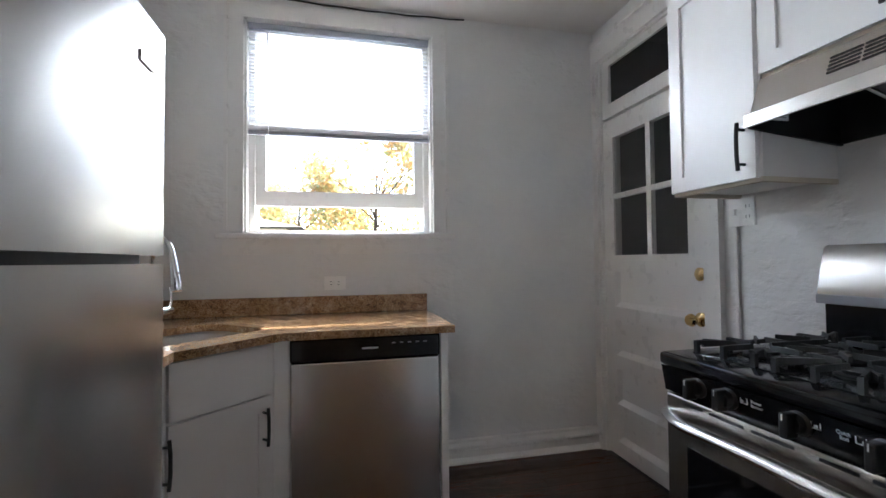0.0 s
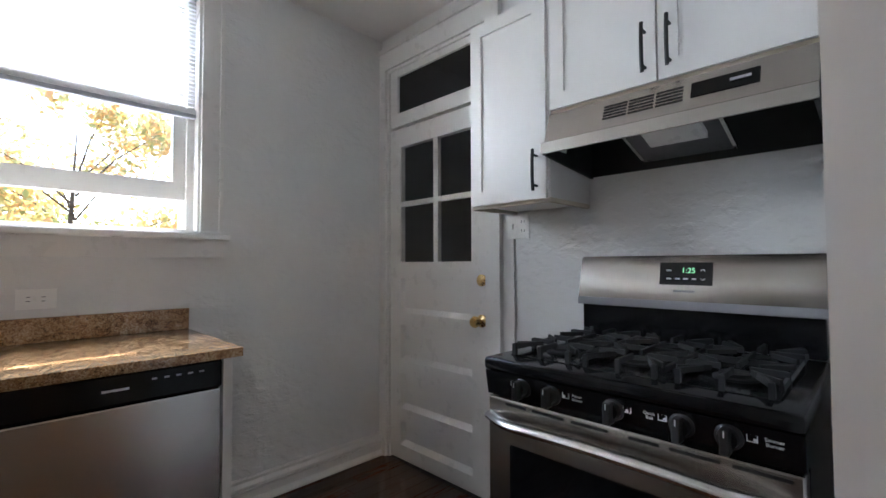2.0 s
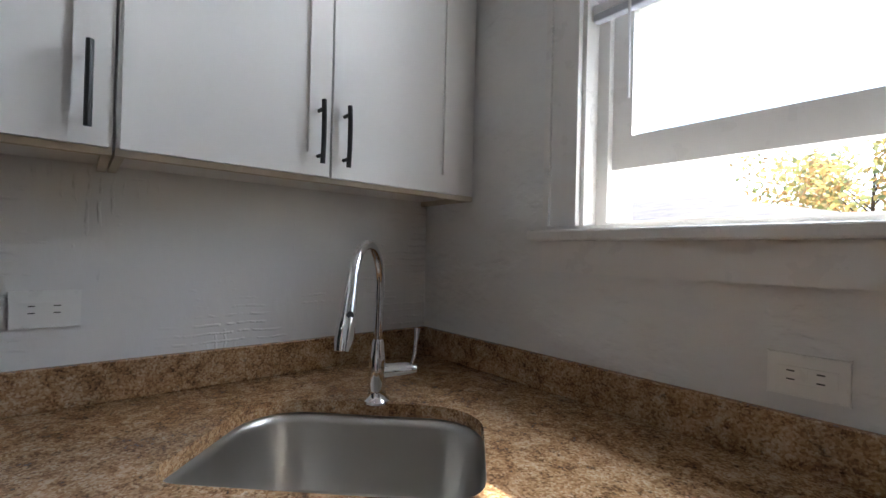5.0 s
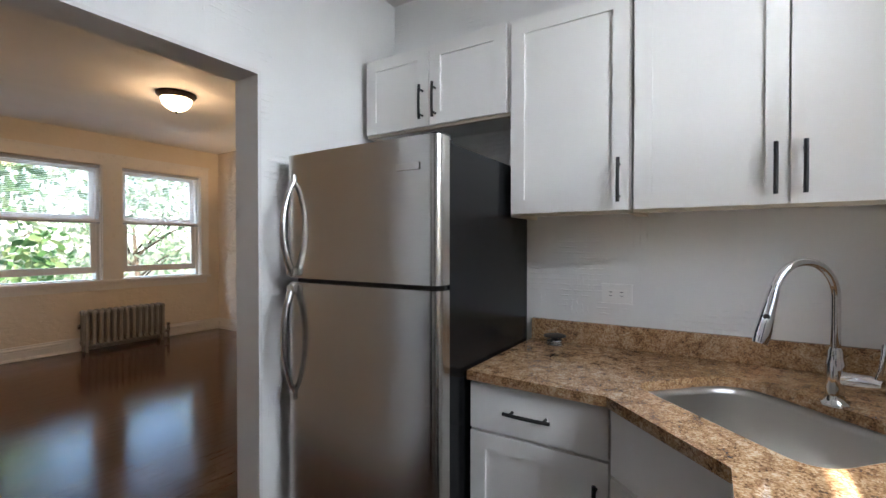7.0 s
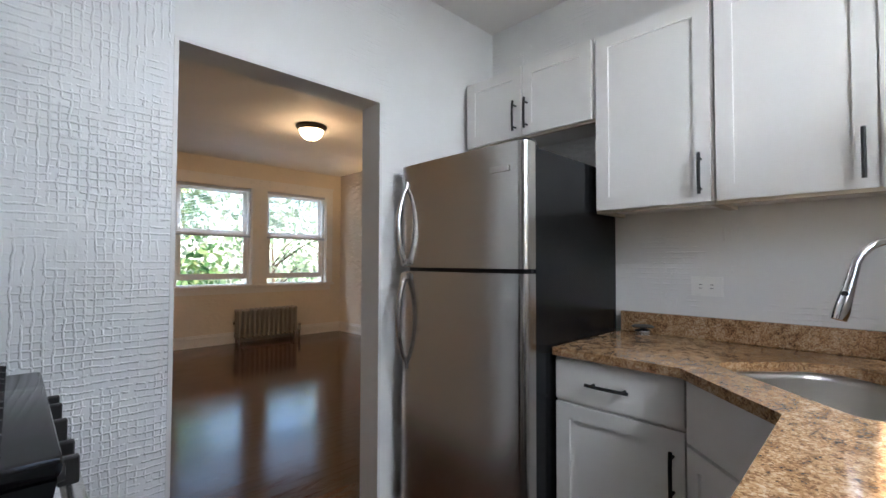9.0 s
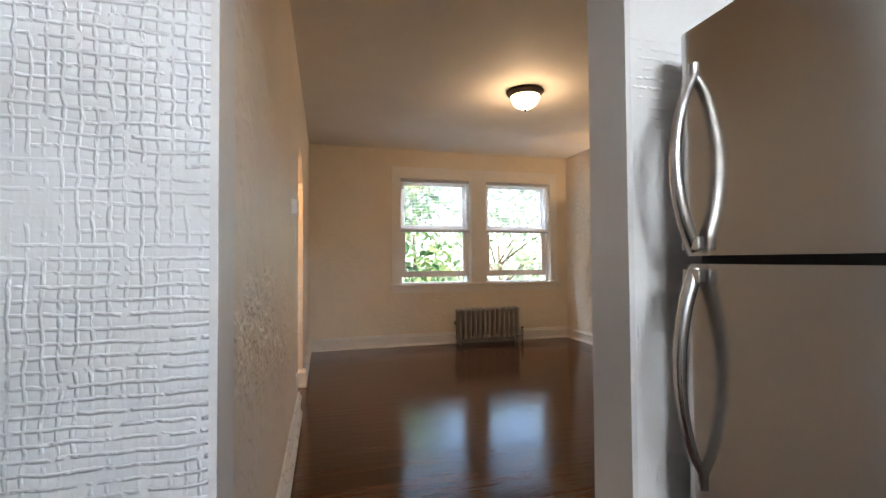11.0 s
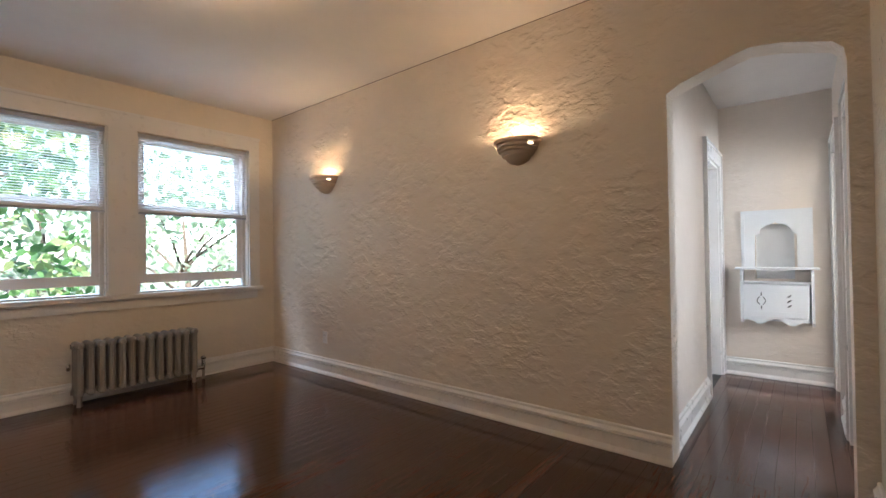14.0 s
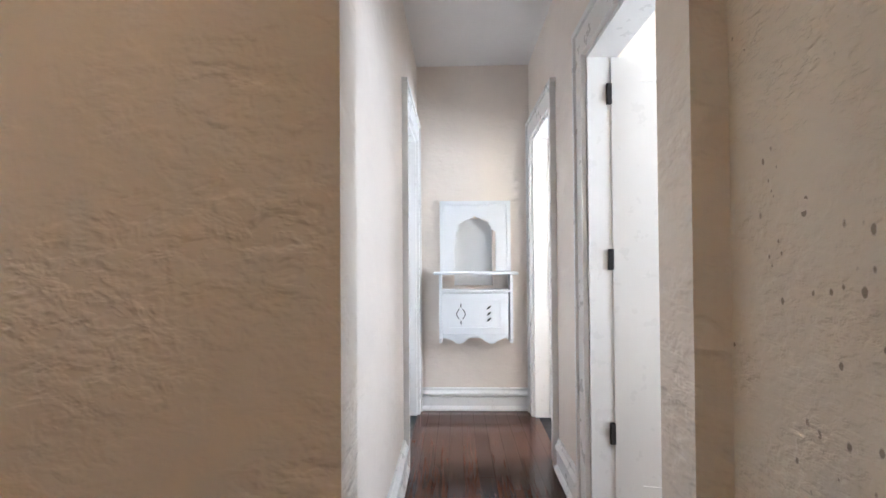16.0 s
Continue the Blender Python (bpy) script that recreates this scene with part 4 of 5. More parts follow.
def burner_mark(y, solid):
    """A small printed square with the burner's corner filled in."""
    bm = bmesh.new()
    w, x0, x1 = 0.0095, -0.7245, -0.7215
    for b in ((y - w, y + w, 0.892, 0.8935), (y - w, y + w, 0.878, 0.8795), (y - w, y - w + 0.0015, 0.8795, 0.892), (y + w - 0.0015, y + w, 0.8795, 0.892)):
        add_box(bm, x0, x1, *b)
    add_box(bm, x0, x1, y + solid * 0.005 - 0.003, y + solid * 0.005 + 0.003, 0.881, 0.886)
    part("mark", bm, INK, sv, "white burner print")


for y, solid in ((-1.583, 1), (-1.752, 1), (-1.915, 0), (-1.995, -1), (-2.165, -1)):
    burner_mark(y, solid)
for y, body in ((-1.785, "Power\nBurner"), (-1.966, "Quick\nBoil"), (-2.202, "Simmer\nBurner")):
    lettering(sv, body, 0.0105, (-0.7245, y, 0.886), 99, INK, sv)
od = part("oven_door", box(-0.715, -0.662, sy0 + 0.004, sy1 - 0.004, 0.215, 0.832, 0.006), STEEL, sv, "brushed stainless oven door")
part("oven_window", box(-0.7185, -0.714, sy0 + 0.12, sy1 - 0.085, 0.30, 0.70, 0.001), DARKGLASS, od, "dark oven glass")
for i in range(6):
    a = sy1 - 0.04 - i * 0.122
    part("vent_slot", box(-0.7165, -0.7135, a - 0.10, a - (0.0 if i % 3 else 0.03), 0.813, 0.820), RUBBER, od)
hp = [(-0.715 - 0.055 * min(1, math.sin(math.pi * i / 18) * 2.4), sy1 - 0.012 - (sy1 - sy0 - 0.024) * i / 18, 0.772 + 0.012 * math.sin(math.pi * i / 18)) for i in range(19)]
part("oven_handle", tube(hp, 0.02, 12, flat=0.75), SATIN, od, "broad curved steel handle", True)
part("drawer", box(-0.712, -0.662, sy0 + 0.004, sy1 - 0.004, 0.04, 0.208, 0.006), STEEL, sv, "stainless lower drawer")
part("lower_backguard", box(-0.105, -0.03, sy0 + 0.01, sy1 - 0.01, 0.952, 1.085, 0.004), BLACK, sv)
bm = prism([(-0.03, 1.085), (-0.125, 1.075), (-0.13, 1.11), (-0.095, 1.255), (-0.085, 1.265), (-0.03, 1.265)], "y", sy0 + 0.002, sy1 - 0.002)
bmesh.ops.bevel(bm, geom=bm.edges, offset=0.004, segments=2, affect="EDGES")
bg = part("backguard", bm, STEEL, sv, "stainless backguard", True)
part("dark_trim", box(-0.132, -0.05, sy0 + 0.001, sy1 - 0.001, 1.075, 1.105, 0.003), GREY, sv)


def guard_face(y0, y1, z0, z1, lift):
    """A thin plate lying on the backguard's leaning face."""
    fx = lambda z: -0.13 + (z - 1.11) * 0.035 / 0.145
    return prism([(fx(z0) + 0.002, z0), (fx(z0) - lift, z0), (fx(z1) - lift, z1), (fx(z1) + 0.002, z1)], "y", y0, y1)


disp = part("display", guard_face(-1.957, -1.79, 1.162, 1.24, 0.003), DARKGLASS, bg, "dark clock display")
part("badge", guard_face(-1.905, -1.838, 1.136, 1.143, 0.0015), GREY, bg)
for ya, yb, z in ((-1.828, -1.812, 1.209), (-1.828, -1.813, 1.180), (-1.858, -1.842, 1.180), (-1.884, -1.868, 1.180), (-1.908, -1.896, 1.180)):
    part("key", guard_face(ya, yb, z, z + 0.005, 0.0042), INK, disp)
for z, flip in ((1.212, 1), (1.182, -1)):
    x = -0.133 + (z - 1.11) * 0.035 / 0.145 - 0.0012
    part("arrow", tube([(x, -1.922, z - flip * 0.002), (x, -1.929, z + flip * 0.004), (x, -1.936, z - flip * 0.002)], 0.0009, 5), INK, disp)
lettering(disp, "1:25", 0.026, (-0.1125, -1.884, 1.203), 76, DIGIT, sv)


def bar(bm, p, q, w, h):
    """A cast bar of rectangular section, slightly narrower at the top."""
    p, q = Vector(p), Vector(q)
    side = (q - p).cross(Vector((0, 0, 1))).normalized()
    ends = []
    for e in (p, q):
        ends.append([bm.verts.new(e + side * a * w / 2 + Vector((0, 0, c))) for a, c in ((-1, -h), (1, -h), (0.7, 0), (-0.7, 0))])
    for i in range(4):
        bm.faces.new((ends[0][i], ends[0][(i + 1) % 4], ends[1][(i + 1) % 4], ends[1][i]))
    bm.faces.new(ends[0])
    bm.faces.new(ends[1][::-1])


def grate(y0, y1, x0, x1):
    """A cast grate: fingers over two burners, each ending in a foot at the rim."""
    bm = bmesh.new()
    z, low, ym, xm = 0.990, 0.953, (y0 + y1) / 2, (x0 + x1) / 2
    for y in (y0, y1):
        bar(bm, (x0 + 0.03, y, z - 0.012), (x1 - 0.03, y, z - 0.012), 0.011, 0.012)
    bar(bm, (xm, y0, z - 0.006), (xm, y1, z - 0.006), 0.011, 0.016)
    feet = []
    for y in (y0 + 0.012, ym, y1 - 0.012):
        for xe, s in ((x0, 1), (x1, -1)):
            cx = xe + s * 0.125
            reach = cx - s * 0.03 if y == ym else cx - s * 0.055
            bar(bm, (xe, y, z), (reach, ym + (y - ym) * 0.62, z), 0.010, 0.014)
            feet.append((xe, y))
    for cx in (x0 + 0.125, x1 - 0.125):
        for y, s in ((y0, 1), (y1, -1)):
            bar(bm, (cx, y, z), (cx, ym - s * 0.03, z), 0.010, 0.014)
            feet.append((cx, y))
            for dx in (-0.095, 0.095):
                bar(bm, (cx + dx, y, z), (cx + dx * 0.4, ym - s * 0.042, z), 0.009, 0.013)
    for s in (1, -1):
        bar(bm, (xm, ym, z), (xm + s * 0.10, ym, z), 0.010, 0.014)
    for x, y in feet:
        add_box(bm, x - 0.006, x + 0.006, y - 0.006, y + 0.006, low, z - 0.002)
    return bm


cols = [(sy0 + 0.05, sy0 + 0.255), (sy0 + 0.285, sy1 - 0.285), (sy1 - 0.255, sy1 - 0.05)]
for a, b in cols:
    part("grate", grate(a, b, -0.655, -0.14), IRON, sv, "cast-iron pan grate")
    for x in (-0.52, -0.265):
        bu = part("burner", lathe([(0.05, 0.955), (0.05, 0.961), (0.036, 0.963), (0.036, 0.971), (0.0, 0.973)], (x, (a + b) / 2, 0), 20), IRON, sv, "", True)

# range hood
hd = thing("range_hood", (-0.25, -1.87, 1.63), "stainless under-cabinet range hood with a vent grille", "range hood")
hy0, hy1 = -2.262, -1.48
part("canopy", prism([(-0.004, 1.80), (-0.335, 1.80), (-0.375, 1.69), (-0.40, 1.68), (-0.402, 1.64), (-0.39, 1.64), (-0.385, 1.67), (-0.325, 1.775), (-0.004, 1.775)], "y", hy0, hy1), STEEL, hd, "brushed stainless canopy")
for a, b in ((hy0, hy0 + 0.012), (hy1 - 0.012, hy1)):
    part("cheek", prism([(-0.004, 1.774), (-0.325, 1.774), (-0.384, 1.668), (-0.388, 1.638), (-0.004, 1.60)], "y", a + 0.001, b - 0.001), RUBBER, hd)
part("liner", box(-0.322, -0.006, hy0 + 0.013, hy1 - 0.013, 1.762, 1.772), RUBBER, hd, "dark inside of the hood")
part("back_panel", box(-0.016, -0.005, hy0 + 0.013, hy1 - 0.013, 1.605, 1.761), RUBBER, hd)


def slanted(y0, y1, x0, x1, drop, thick):
    """A plate leaning back and down under the hood."""
    fz = lambda x: 1.722 - (x + 0.33) * 0.29 - drop
    return prism([(x0, fz(x0)), (x1, fz(x1)), (x1, fz(x1) + thick), (x0, fz(x0) + thick)], "y", y0, y1)


flt = part("filter", slanted(-2.01, -1.72, -0.33, -0.02, 0.0, 0.012), MESH, hd, "grey mesh grease filter")
for a, b in ((-2.022, -2.011), (-1.719, -1.708)):
    part("filter_frame", slanted(a, b, -0.335, -0.018, 0.004, 0.018), SATIN, flt, "pale metal edge")
part("light_lens", slanted(-1.965, -1.785, -0.29, -0.16, 0.022, 0.02), PLASTIC, hd, "pale lamp lens")
part("sticker", box(-0.30, -0.24, hy1 - 0.0165, hy1 - 0.0125, 1.668, 1.715), PLASTIC, hd, "pale rating label")
for i in range(3):
    part("print_line", box(-0.293, -0.25, hy1 - 0.0172, hy1 - 0.0164, 1.676 + i * 0.012, 1.680 + i * 0.012), GREY, hd)
sl = lambda z: -0.375 + (z - 1.69) * 0.04 / 0.11


def hood_face(y0, y1, z0, z1, lift):
    return prism([(sl(z0) + 0.003, z0), (sl(z0) - lift, z0), (sl(z1) - lift, z1), (sl(z1) + 0.003, z1)], "y", y0, y1)


for c in range(3):
    for r in range(5):
        y = -1.70 - c * 0.085
        part("vent_slat", hood_face(y - 0.078, y, 1.725 + r * 0.011, 1.730 + r * 0.011, 0.002), RUBBER, hd)
part("switch_strip", hood_face(-2.14, -1.97, 1.728, 1.775, 0.003), BLACK, hd, "black switch strip")
part("switch", hood_face(-2.12, -2.07, 1.75, 1.758, 0.008), GREY, hd)


def outlet(name, centre, n, w, h, label, sockets, switch=False):
    """A wall plate with its sockets; n points into the room."""
    c, n = Vector(centre), Vector(n)
    o = thing(name, c, label, "wall outlet" if sockets else "light switch")
    u = Vector((-n.y, n.x, 0))

    def plate(nm, a, b, za, zb, t0, t1, mat, r=0.0):
        bm = bmesh.new()
        for v in add_box(bm, 0, 1, 0, 1, 0, 1):
            s, t, k = v.co
            q = c + u * (a + (b - a) * s) + n * (t0 + (t1 - t0) * t)
            v.co = (q.x, q.y, c.z + za + (zb - za) * k)
        if r:
            bmesh.ops.bevel(bm, geom=bm.edges, offset=r, segments=2, affect="EDGES")
        return part(nm, bm, mat, o)
    plate("plate", -w / 2, w / 2, -h / 2, h / 2, 0.001, 0.008, PLASTIC, 0.002)
    for su, sz, wide in sockets:
        plate("socket", su - 0.022, su + 0.022, sz - 0.016, sz + 0.016, 0.008, 0.0105, PLASTIC, 0.001)
        for k in (-0.008, 0.008):
            if wide:
                plate("slot", su - 0.008, su + 0.004, sz + k - 0.0012, sz + k + 0.0012, 0.0105, 0.0112, RUBBER)
            else:
                plate("slot", su + k - 0.0012, su + k + 0.0012, sz - 0.006, sz + 0.006, 0.0105, 0.0112, RUBBER)
    if switch is not False:
        plate("toggle", switch - 0.005, switch + 0.005, -0.012, 0.012, 0.008, 0.016, PLASTIC, 0.002)
    return o


outlet("wall_outlet", (KX + 0.0005, -1.096, 1.166), (1, 0, 0), 0.125, 0.085, "white outlet plate on the plaster over the worktop", [(-0.022, 0, True), (0.022, 0, True)])
outlet("wall_outlet", (-1.69, -0.0005, 1.105), (0, -1, 0), 0.12, 0.078, "white outlet plate under the kitchen window", [(-0.022, 0, True), (0.022, 0, True)])
outlet("switch_outlet", (-0.0005, -1.10, 1.42), (-1, 0, 0), 0.125, 0.12, "white switch and outlet box by the back door", [(0.032, 0.022, False), (0.032, -0.022, False)], -0.03)
tagged(part("conduit", box(-0.016, -0.001, -1.082, -1.066, 0.0, 1.358, 0.004), TRIM), "white painted surface conduit beside the door", "conduit")


# ---- living room things ----
cl = thing("ceiling_light", (-3.14, -5.27, LZ), "lit frosted bowl ceiling light with a bronze rim", "ceiling light")
part("pan", lathe([(0.0, 0.0), (0.175, 0.0), (0.178, -0.012), (0.165, -0.03), (0.15, -0.04), (0.142, -0.05), (0.136, -0.05), (0.136, -0.02), (0.0, -0.02)], cl.location, 36), BRONZE, cl, "dark bronze pan", True)
bw = part("bowl", lathe([(0.138, -0.052), (0.134, -0.075), (0.118, -0.11), (0.09, -0.14), (0.05, -0.162), (0.012, -0.17), (0.0, -0.17)], cl.location, 36), BOWL, cl, "glowing frosted glass bowl", True)
bw.visible_shadow = False
part("finial", lathe([(0.0, -0.17), (0.012, -0.172), (0.014, -0.18), (0.006, -0.19), (0.0, -0.2)], cl.location, 14), BRONZE, cl, "", True)


def sconce(y, z):
    s = thing("wall_sconce", (LW, y, z), "lit half-bowl ceramic wall sconce shining up the stucco", "wall sconce", "wall sconces")
    c = (LW + 0.004, y, z)
    part("shade", lathe([(0.17, 0.0), (0.178, 0.0), (0.18, -0.012), (0.178, -0.026), (0.161, -0.034), (0.16, -0.052), (0.15, -0.058), (0.148, -0.076), (0.128, -0.084), (0.12, -0.108), (0.098, -0.118), (0.085, -0.14), (0.06, -0.155), (0.03, -0.166), (0.0, -0.17), (0.0, -0.16), (0.05, -0.148), (0.11, -0.09), (0.14, -0.05), (0.16, -0.02), (0.17, 0.0)], c, 24, -90, 90), CERAMIC, s, "matte tan ceramic shade", True)
    for a0 in (-66, 52):
        part("light_slot", lathe([(0.1608, -0.038), (0.1625, -0.038), (0.1625, -0.05), (0.1608, -0.05)], c, 6, a0, a0 + 13), SLOT, s, "small glowing slot")
    bl = part("bulb", lathe([(0.0, -0.06), (0.02, -0.055), (0.028, -0.03), (0.022, -0.005), (0.0, 0.002)], (LW + 0.075, y, z), 16), BULB, s, "lit bulb", True)
    bl.visible_shadow = False
    lamp("sconce_bulb", "POINT", pose(LW + 0.075, y, z - 0.01), 1.0, WARM, 0.03)
    return s


sconce(-6.654, 2.045)
sconce(-4.40, 2.03)

rd = thing("radiator", (-3.62, LS + 0.14, 0), "old silver-painted cast-iron column radiator under the windows", "radiator")
n = 13
for i in range(n):
    x = -3.13 - (i + 0.5) * 0.97 / n
    bm = bmesh.new()
    for y in (LS + 0.07, LS + 0.14, LS + 0.21):
        tube([(x, y, 0.10), (x, y, 0.14), (x, y, 0.48), (x, y, 0.515)], [0.02, 0.026, 0.026, 0.02], 8, bm)
    for z in (0.115, 0.50):
        tube([(x, LS + 0.045, z), (x, LS + 0.06, z), (x, LS + 0.22, z), (x, LS + 0.235, z)], [0.018, 0.032, 0.032, 0.018], 10, bm)
    if i in (0, n - 1):
        for y in (LS + 0.08, LS + 0.20):
            tube([(x, y, 0.10), (x, y, 0.04), (x, y, 0.0)], [0.024, 0.016, 0.024], 8, bm)
    part("section", bm, RADIATOR, rd, "", True)
part("tie_rod", tube([(-3.12, LS + 0.14, 0.115), (-4.11, LS + 0.14, 0.115)], 0.022, 8), RADIATOR, rd)
part("upper_tie", tube([(-3.12, LS + 0.14, 0.50), (-4.11, LS + 0.14, 0.50)], 0.022, 8), RADIATOR, rd)
part("valve", tube([(-4.11, LS + 0.14, 0.115), (-4.17, LS + 0.14, 0.115), (-4.172, LS + 0.14, 0.15), (-4.172, LS + 0.14, 0.20)], [0.02, 0.026, 0.022, 0.014], 10), SATIN, rd, "chrome valve", True)
part("valve_handle", lathe([(0.0, 0.195), (0.024, 0.2), (0.026, 0.215), (0.016, 0.23), (0.0, 0.232)], (-4.172, LS + 0.14, 0), 14), SATIN, rd, "", True)
part("supply_pipe", tube([(-4.172, LS + 0.14, 0.11), (-4.172, LS + 0.14, 0.0)], 0.014, 10), RADIATOR, rd)
part("air_vent", lathe([(0.008, 0.0), (0.016, 0.01), (0.016, 0.05), (0.008, 0.06), (0.0, 0.06)], (-3.105, LS + 0.14, 0.30), 10), SATIN, rd, "", True)

th = thing("thermostat", (LE, -4.50, 1.60), "small beige box thermostat on the stucco wall", "thermostat")
part("cover", box(LE - 0.04, LE - 0.001, -4.535, -4.465, 1.55, 1.65, 0.006), PLASTIC, th)
part("base", box(LE - 0.008, LE + 0.001, -4.54, -4.46, 1.545, 1.655), PLASTIC, th)
outlet("light_switch", (LE - 0.001, -4.80, 1.43), (-1, 0, 0), 0.075, 0.12, "white toggle switch plate on the stucco wall", [], 0.0)
outlet("wall_outlet", (LW + 0.0005, -6.72, 0.38), (1, 0, 0), 0.075, 0.12, "cream outlet plate low on the stucco wall", [(0, 0.024, False), (0, -0.024, False)])
outlet("wall_outlet", (LE - 0.001, -4.95, 0.32), (-1, 0, 0), 0.075, 0.12, "white outlet plate low on the stucco wall", [(0, 0.024, False), (0, -0.024, False)])

# ---- hall things ----
ph = thing("phone_niche", (HF, -3.03, 0.52), "white painted telephone niche with a shelf and a small carved cupboard", "wall niche")
X = HF
bm = bmesh.new()
y0, y1, z0, z1 = -3.30, -2.755, 1.06, 1.61
arch = [(-3.19, 1.06), (-3.19, 1.37)]
for a, b in ((-3.17, 1.385), (-3.15, 1.39), (-3.155, 1.41), (-3.14, 1.44), (-3.10, 1.465), (-3.06, 1.475), (-3.04, 1.485), (-3.03, 1.498)):
    arch.append((a, b))
half_l = [(y0, z0), (y0, z1), (-3.03, z1)] + list(reversed(arch))
half_r = [(-3.03, z1), (y1, z1), (y1, z0)] + [(-6.06 - a, b) for a, b in arch]
for h in (half_l, half_r):
    prism(h, "x", X + 0.002, X + 0.018, bm)
part("panel", bm, SHELFWHITE, ph)
bm = bmesh.new()
for b in ((y0, y0 + 0.03, z0, z1), (y1 - 0.03, y1, z0, z1), (y0 + 0.03, y1 - 0.03, z1 - 0.03, z1)):
    add_box(bm, X + 0.018, X + 0.028, *b)
part("moulding", bm, SHELFWHITE, ph)
bm = bmesh.new()
add_box(bm, X - 0.118, X - 0.108, -3.21, -2.87, 0.93, 1.5)
part("niche_back", bm, SHELFWHITE, ph)
part("shelf", box(X + 0.002, X + 0.16, -3.345, -2.715, 1.045, 1.065, 0.005), SHELFWHITE, ph)
for a, b in ((-3.305, -3.285), (-2.775, -2.755)):
    part("side", prism([(X + 0.002, 1.045), (X + 0.13, 1.045), (X + 0.145, 0.99), (X + 0.13, 0.93), (X + 0.135, 0.57), (X + 0.12, 0.535), (X + 0.002, 0.535)], "y", a, b), SHELFWHITE, ph)
part("lower_shelf", box(X + 0.002, X + 0.135, -3.285, -2.775, 0.915, 0.932), SHELFWHITE, ph)
part("back_board", box(X + 0.002, X + 0.008, -3.285, -2.775, 0.55, 0.915), SHELFWHITE, ph)
dr = part("cupboard_door", box(X + 0.112, X + 0.132, -3.283, -2.79, 0.60, 0.905, 0.002), SHELFWHITE, ph, "panelled drop door")
bm = bmesh.new()
for b in ((-3.235, -3.228, 0.645, 0.855), (-2.847, -2.84, 0.645, 0.855), (-3.228, -2.847, 0.848, 0.855), (-3.228, -2.847, 0.645, 0.652)):
    add_box(bm, X + 0.132, X + 0.138, *b)
part("door_moulding", bm, SHELFWHITE, dr)
for s in (-1, 1):
    pts = [(X + 0.1325, -3.142 + s * (0.012 + 0.02 * math.sin(math.pi * i / 8)), 0.715 + 0.075 * i / 8) for i in range(9)]
    part("cutout", tube(pts, 0.0035, 6), RUBBER, dr, "dark carved cutout")
for zc in (0.69, 0.815):
    part("cutout", tube([(X + 0.1325, -3.142, zc - 0.02), (X + 0.1325, -3.142, zc), (X + 0.1325, -3.142, zc + 0.02)], [0.001, 0.006, 0.001], 6), RUBBER, dr, "dark carved cutout")
for k, zc in enumerate((0.80, 0.755, 0.71)):
    part("cutout", tube([(X + 0.1325, -2.95, zc - 0.014), (X + 0.1325, -2.935, zc), (X + 0.1325, -2.918, zc + 0.014)], [0.001, 0.008, 0.002], 6), RUBBER, dr, "dark carved cutout")
wave = [(-3.283, 0.60), (-3.283, 0.565)]
for i in range(1, 24):
    k = i / 24
    wave.append((-3.283 + 0.493 * k, 0.56 - 0.03 * math.cos(4 * math.pi * k + math.pi) * (1 if 0.2 < k < 0.8 else 0.5)))
wave += [(-2.79, 0.565), (-2.79, 0.60)]
part("apron", prism(wave, "x", X + 0.112, X + 0.128), SHELFWHITE, ph, "scalloped lower edge")

pts = [(-1.95 + 1.05 * i / 20, -0.008 - 0.004 * math.sin(i * 1.3), 2.732 - 0.012 * math.sin(math.pi * i / 20)) for i in range(21)]
tagged(part("cable", tube(pts, 0.005, 6), RUBBER), "thin dark cable along the top of the kitchen wall", "cable")

# ---- outside ----
setting("ground", box(-300, 300, -300, 300, -3.6, -3.4), GROUND, "dull green lawn and soil", "ground")
hs = thing("house", (-9.0, 14.0, -3.4), "beige neighbouring house with a grey hipped roof", "house")
part("wall", box(-16, -3.2, 10.5, 18, -3.4, 2.25), SIDING, hs, "beige siding")
bm = bmesh.new()
b4 = [bm.verts.new(p) for p in ((-16.5, 10.0, 2.2), (-2.7, 10.0, 2.2), (-2.7, 18.5, 2.2), (-16.5, 18.5, 2.2))]
t2 = [bm.verts.new(p) for p in ((-12.0, 14.2, 3.3), (-6.8, 14.2, 3.3))]
bm.faces.new(b4)
for fvs in ((b4[0], b4[1], t2[1], t2[0]), (b4[1], b4[2], t2[1]), (b4[2], b4[3], t2[0], t2[1]), (b4[3], b4[0], t2[0])):
    bm.faces.new(fvs)
part("roof", bm, SHINGLE, hs, "weathered grey shingles")
for x in (-13.5, -10.5, -7.4, -4.9):
    wd = part("window", box(x - 0.5, x + 0.5, 10.44, 10.52, 0.2, 1.7), TRIM, hs, "white framed window")
    part("pane", box(x - 0.4, x + 0.4, 10.425, 10.445, 0.3, 1.6), DARKGLASS, wd)
    part("meeting_rail", box(x - 0.4, x + 0.4, 10.41, 10.43, 0.93, 0.98), TRIM, wd)


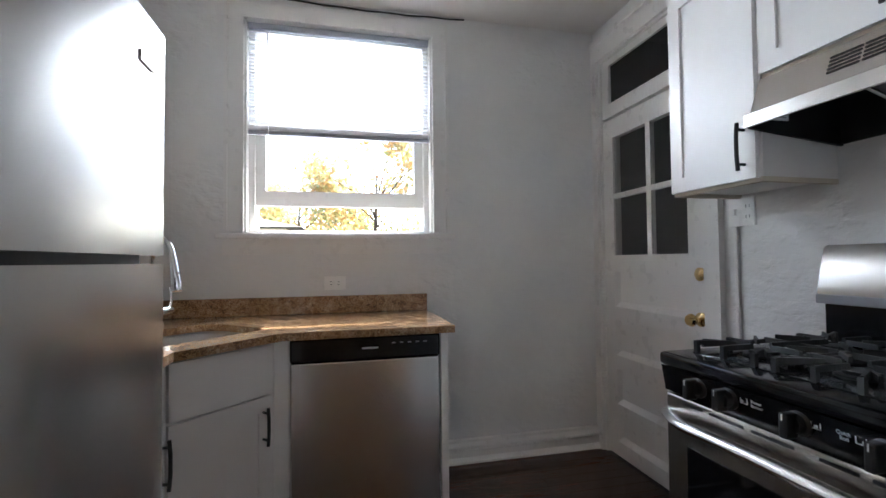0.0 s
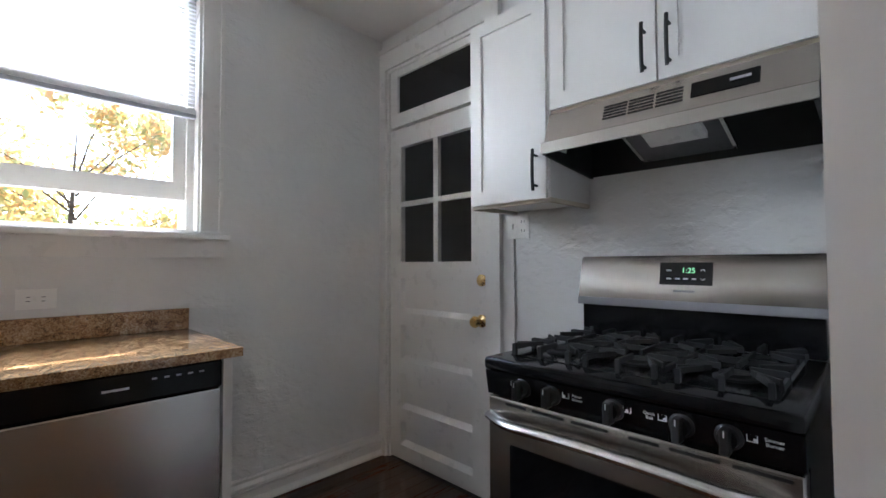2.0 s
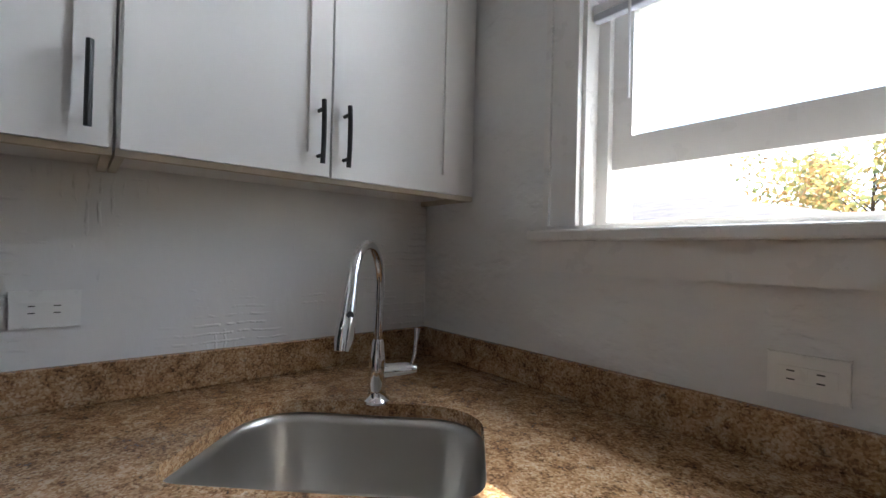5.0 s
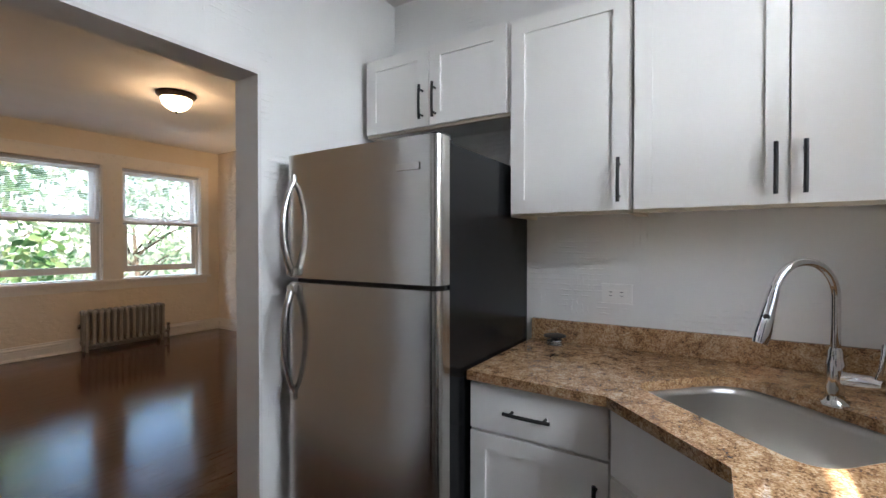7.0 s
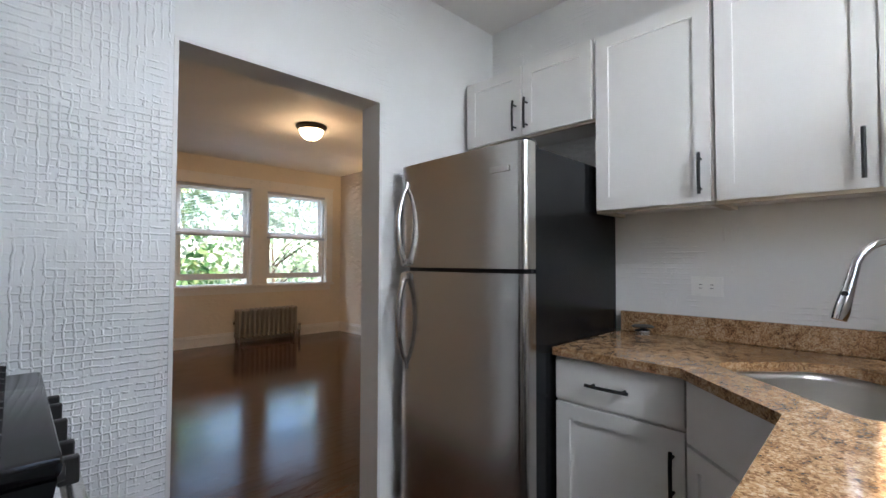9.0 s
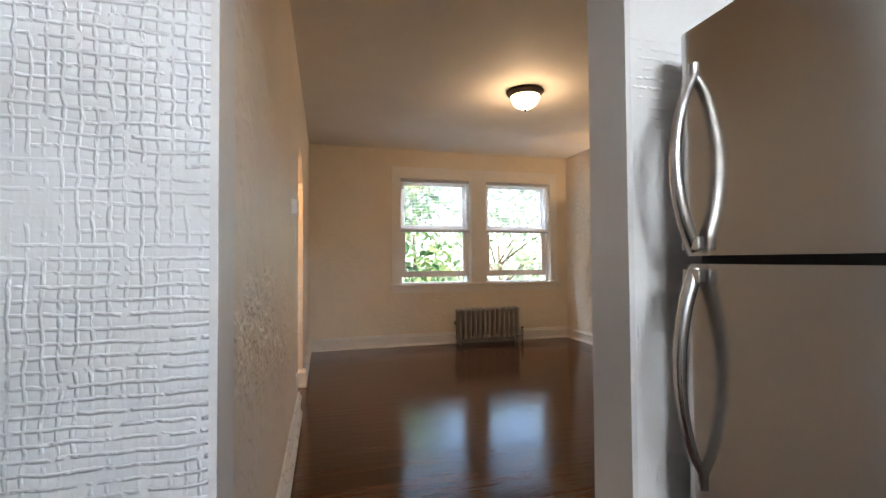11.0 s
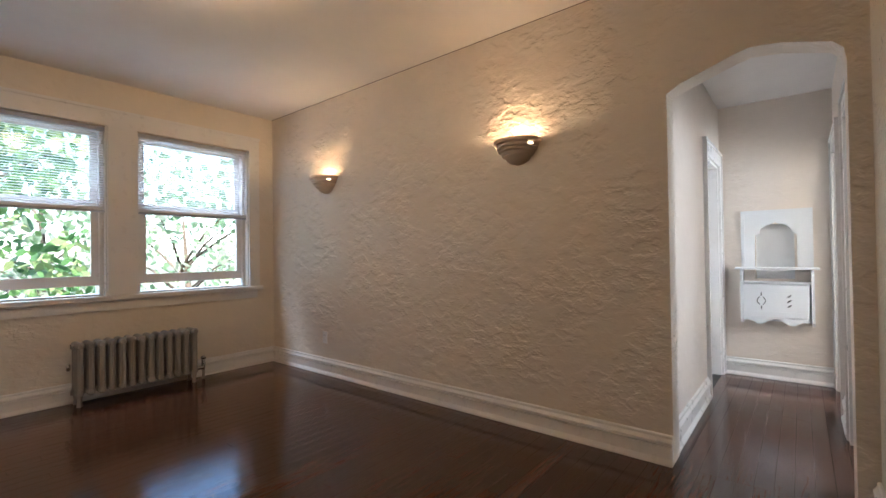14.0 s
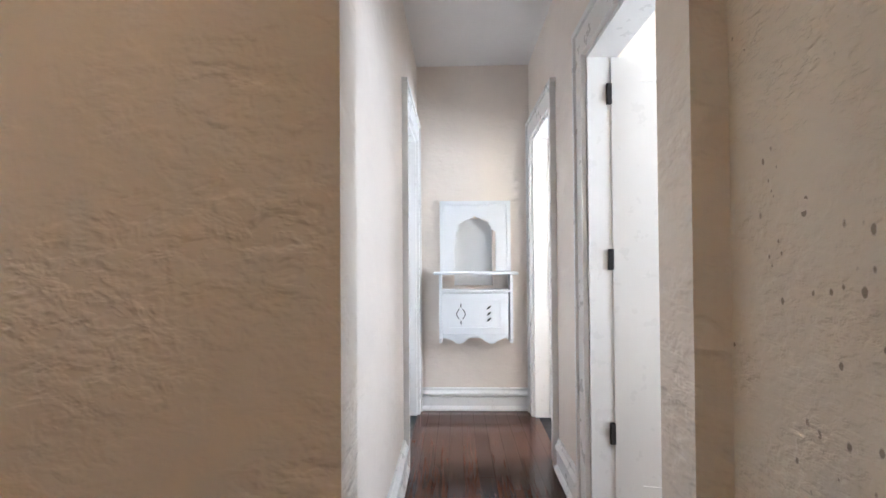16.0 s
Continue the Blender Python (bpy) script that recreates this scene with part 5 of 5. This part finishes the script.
def tree(name, x, y, base, height, spread, leaves, size, mat, seed, label, low=0.25):
    """A tapered trunk with limbs and a crown of single leaves set in uneven clumps."""
    rng = np.random.default_rng(seed)
    t = thing(name, (x, y, base), label, "tree")
    bm = bmesh.new()
    tube([(x, y, base), (x + 0.1, y, base + height * 0.3), (x - 0.1, y + 0.1, base + height * 0.6), (x, y, base + height * 0.92)], [0.2, 0.14, 0.07, 0.015], 9, bm)
    clumps = []
    for i in range(46):
        k = low + (1 - low) * rng.random()
        a = rng.random() * 2 * math.pi
        r = spread * (0.35 + 0.65 * rng.random()) * math.sin(math.pi * min(0.95, 0.2 + 0.75 * (1 - k) ** 0.8 + 0.1))
        c = np.array((x + r * math.cos(a), y + r * math.sin(a), base + height * k))
        clumps.append((c, spread * (0.16 + 0.2 * rng.random())))
        if i % 3 == 0:
            tube([(x, y, base + height * k * 0.8), tuple((np.array((x, y, base + height * k * 0.85)) + c) / 2), tuple(c)], [0.035, 0.022, 0.008], 6, bm)
    part("trunk", bm, BARK, t, "grey-brown trunk and limbs", True)
    pick = rng.integers(0, len(clumps), leaves)
    cen = np.array([clumps[i][0] for i in pick])
    rad = np.array([clumps[i][1] for i in pick])
    d = rng.normal(size=(leaves, 3))
    d /= np.linalg.norm(d, axis=1)[:, None]
    pos = cen + d * (rad * rng.random(leaves) ** 0.45)[:, None]
    u = rng.normal(size=(leaves, 3))
    u /= np.linalg.norm(u, axis=1)[:, None]
    v = np.cross(u, rng.normal(size=(leaves, 3)))
    v /= np.linalg.norm(v, axis=1)[:, None]
    s = size * (0.6 + 0.8 * rng.random(leaves))[:, None]
    shape = ((-0.9, 0.0), (-0.25, 0.5), (0.35, 0.42), (1.0, 0.0), (0.35, -0.42), (-0.25, -0.5))
    verts = np.stack([pos + u * s * a + v * s * b for a, b in shape], 1).reshape(-1, 3) - np.array(t.location)
    me = bpy.data.meshes.new("crown")
    me.from_pydata(verts.tolist(), [], np.arange(leaves * 6).reshape(-1, 6).tolist())
    me.materials.append(mat)
    cr = new("crown", me)
    cr.parent = t
    tagged(cr, "loose crown of leaves with gaps", kind="stuff")
    return t


tree("tree", -2.3, -12.6, -3.4, 7.0, 2.6, 4200, 0.10, LEAF, 3, "leafy green maple close outside the windows")
tree("tree", -6.2, -13.6, -3.4, 6.2, 2.6, 2000, 0.10, PALELEAF, 5, "leafy green tree outside the living room")
tree("tree", -4.2, -16.5, -3.4, 7.6, 3.2, 2000, 0.12, PALELEAF, 7, "tall leafy green tree behind the others")
tree("tree", 0.8, -15.5, -3.4, 8.5, 3.2, 3000, 0.12, PALELEAF, 9, "tall green tree beyond the yard")
tree("tree", -9.8, -16.5, -3.4, 8.0, 3.4, 3000, 0.12, PALELEAF, 11, "tall green tree beyond the yard", 0.15)
tree("tree", -0.3, 14.0, -3.4, 9.2, 3.0, 9000, 0.10, AUTUMN, 13, "small tree turning yellow behind the kitchen")
tree("tree", 5.0, 15.0, -3.4, 8.0, 3.0, 8000, 0.11, AUTUMN, 15, "tree turning orange behind the kitchen")
tree("tree", -3.6, 20.0, -3.4, 9.6, 3.6, 9000, 0.11, AUTUMN, 17, "low tree turning yellow in the distance")
tree("tree", 9.5, 17.0, -3.4, 9.0, 3.4, 6000, 0.13, AUTUMN, 19, "tall tree turning yellow in the distance")

# ---- floor planks ----
def planks(x0, x1, y0, y1, width, length, seed):
    rng = random.Random(seed)
    rows = int(math.ceil((y1 - y0) / width - 0.01))
    cache = {}
    parent = bpy.data.objects["floor"]
    for r in range(rows):
        ya = y0 + r * width
        wd = min(width, y1 - ya)
        x = x0
        first = length * (0.3 + 0.7 * rng.random())
        while x < x1 - 0.01:
            ln = min(first, x1 - x)
            if x1 - x - ln < 0.25:
                ln = x1 - x
            first = length
            key = (round(ln, 2), round(wd, 3))
            if key not in cache:
                bm = box(0.0003, ln - 0.0003, 0.0003, wd - 0.0003, -0.017, 0.0)
                top = [e for e in bm.edges if all(v.co.z > -0.001 for v in e.verts)]
                bmesh.ops.bevel(bm, geom=top, offset=0.0009, segments=1, affect="EDGES")
                me = bpy.data.meshes.new("plank")
                bm.to_mesh(me)
                bm.free()
                me.materials.append(WOOD)
                cache[key] = me
            o = new("plank", cache[key])
            o.parent = parent
            o.location = (x, ya, rng.uniform(-0.0006, 0.0))
            x += ln


planks(LW, LE, LS, -2.40, 0.0835, 1.7, 1)
planks(KX, 0.0, -2.40, 0.0, 0.0835, 1.7, 2)
planks(-7.48, LW, -3.475, -2.578, 0.0835, 1.4, 3)
tagged(part("subfloor_covering", box(-7.7, LW - 0.16, -2.474, -0.95, -0.017, -0.001), WOOD), "dark wood floor of the side room", "floor", kind="structure")
tagged(part("subfloor_covering", box(LE, 1.6, -6.6, -4.7, -0.017, -0.001), WOOD), "dark wood vestibule floor", "floor", kind="structure")
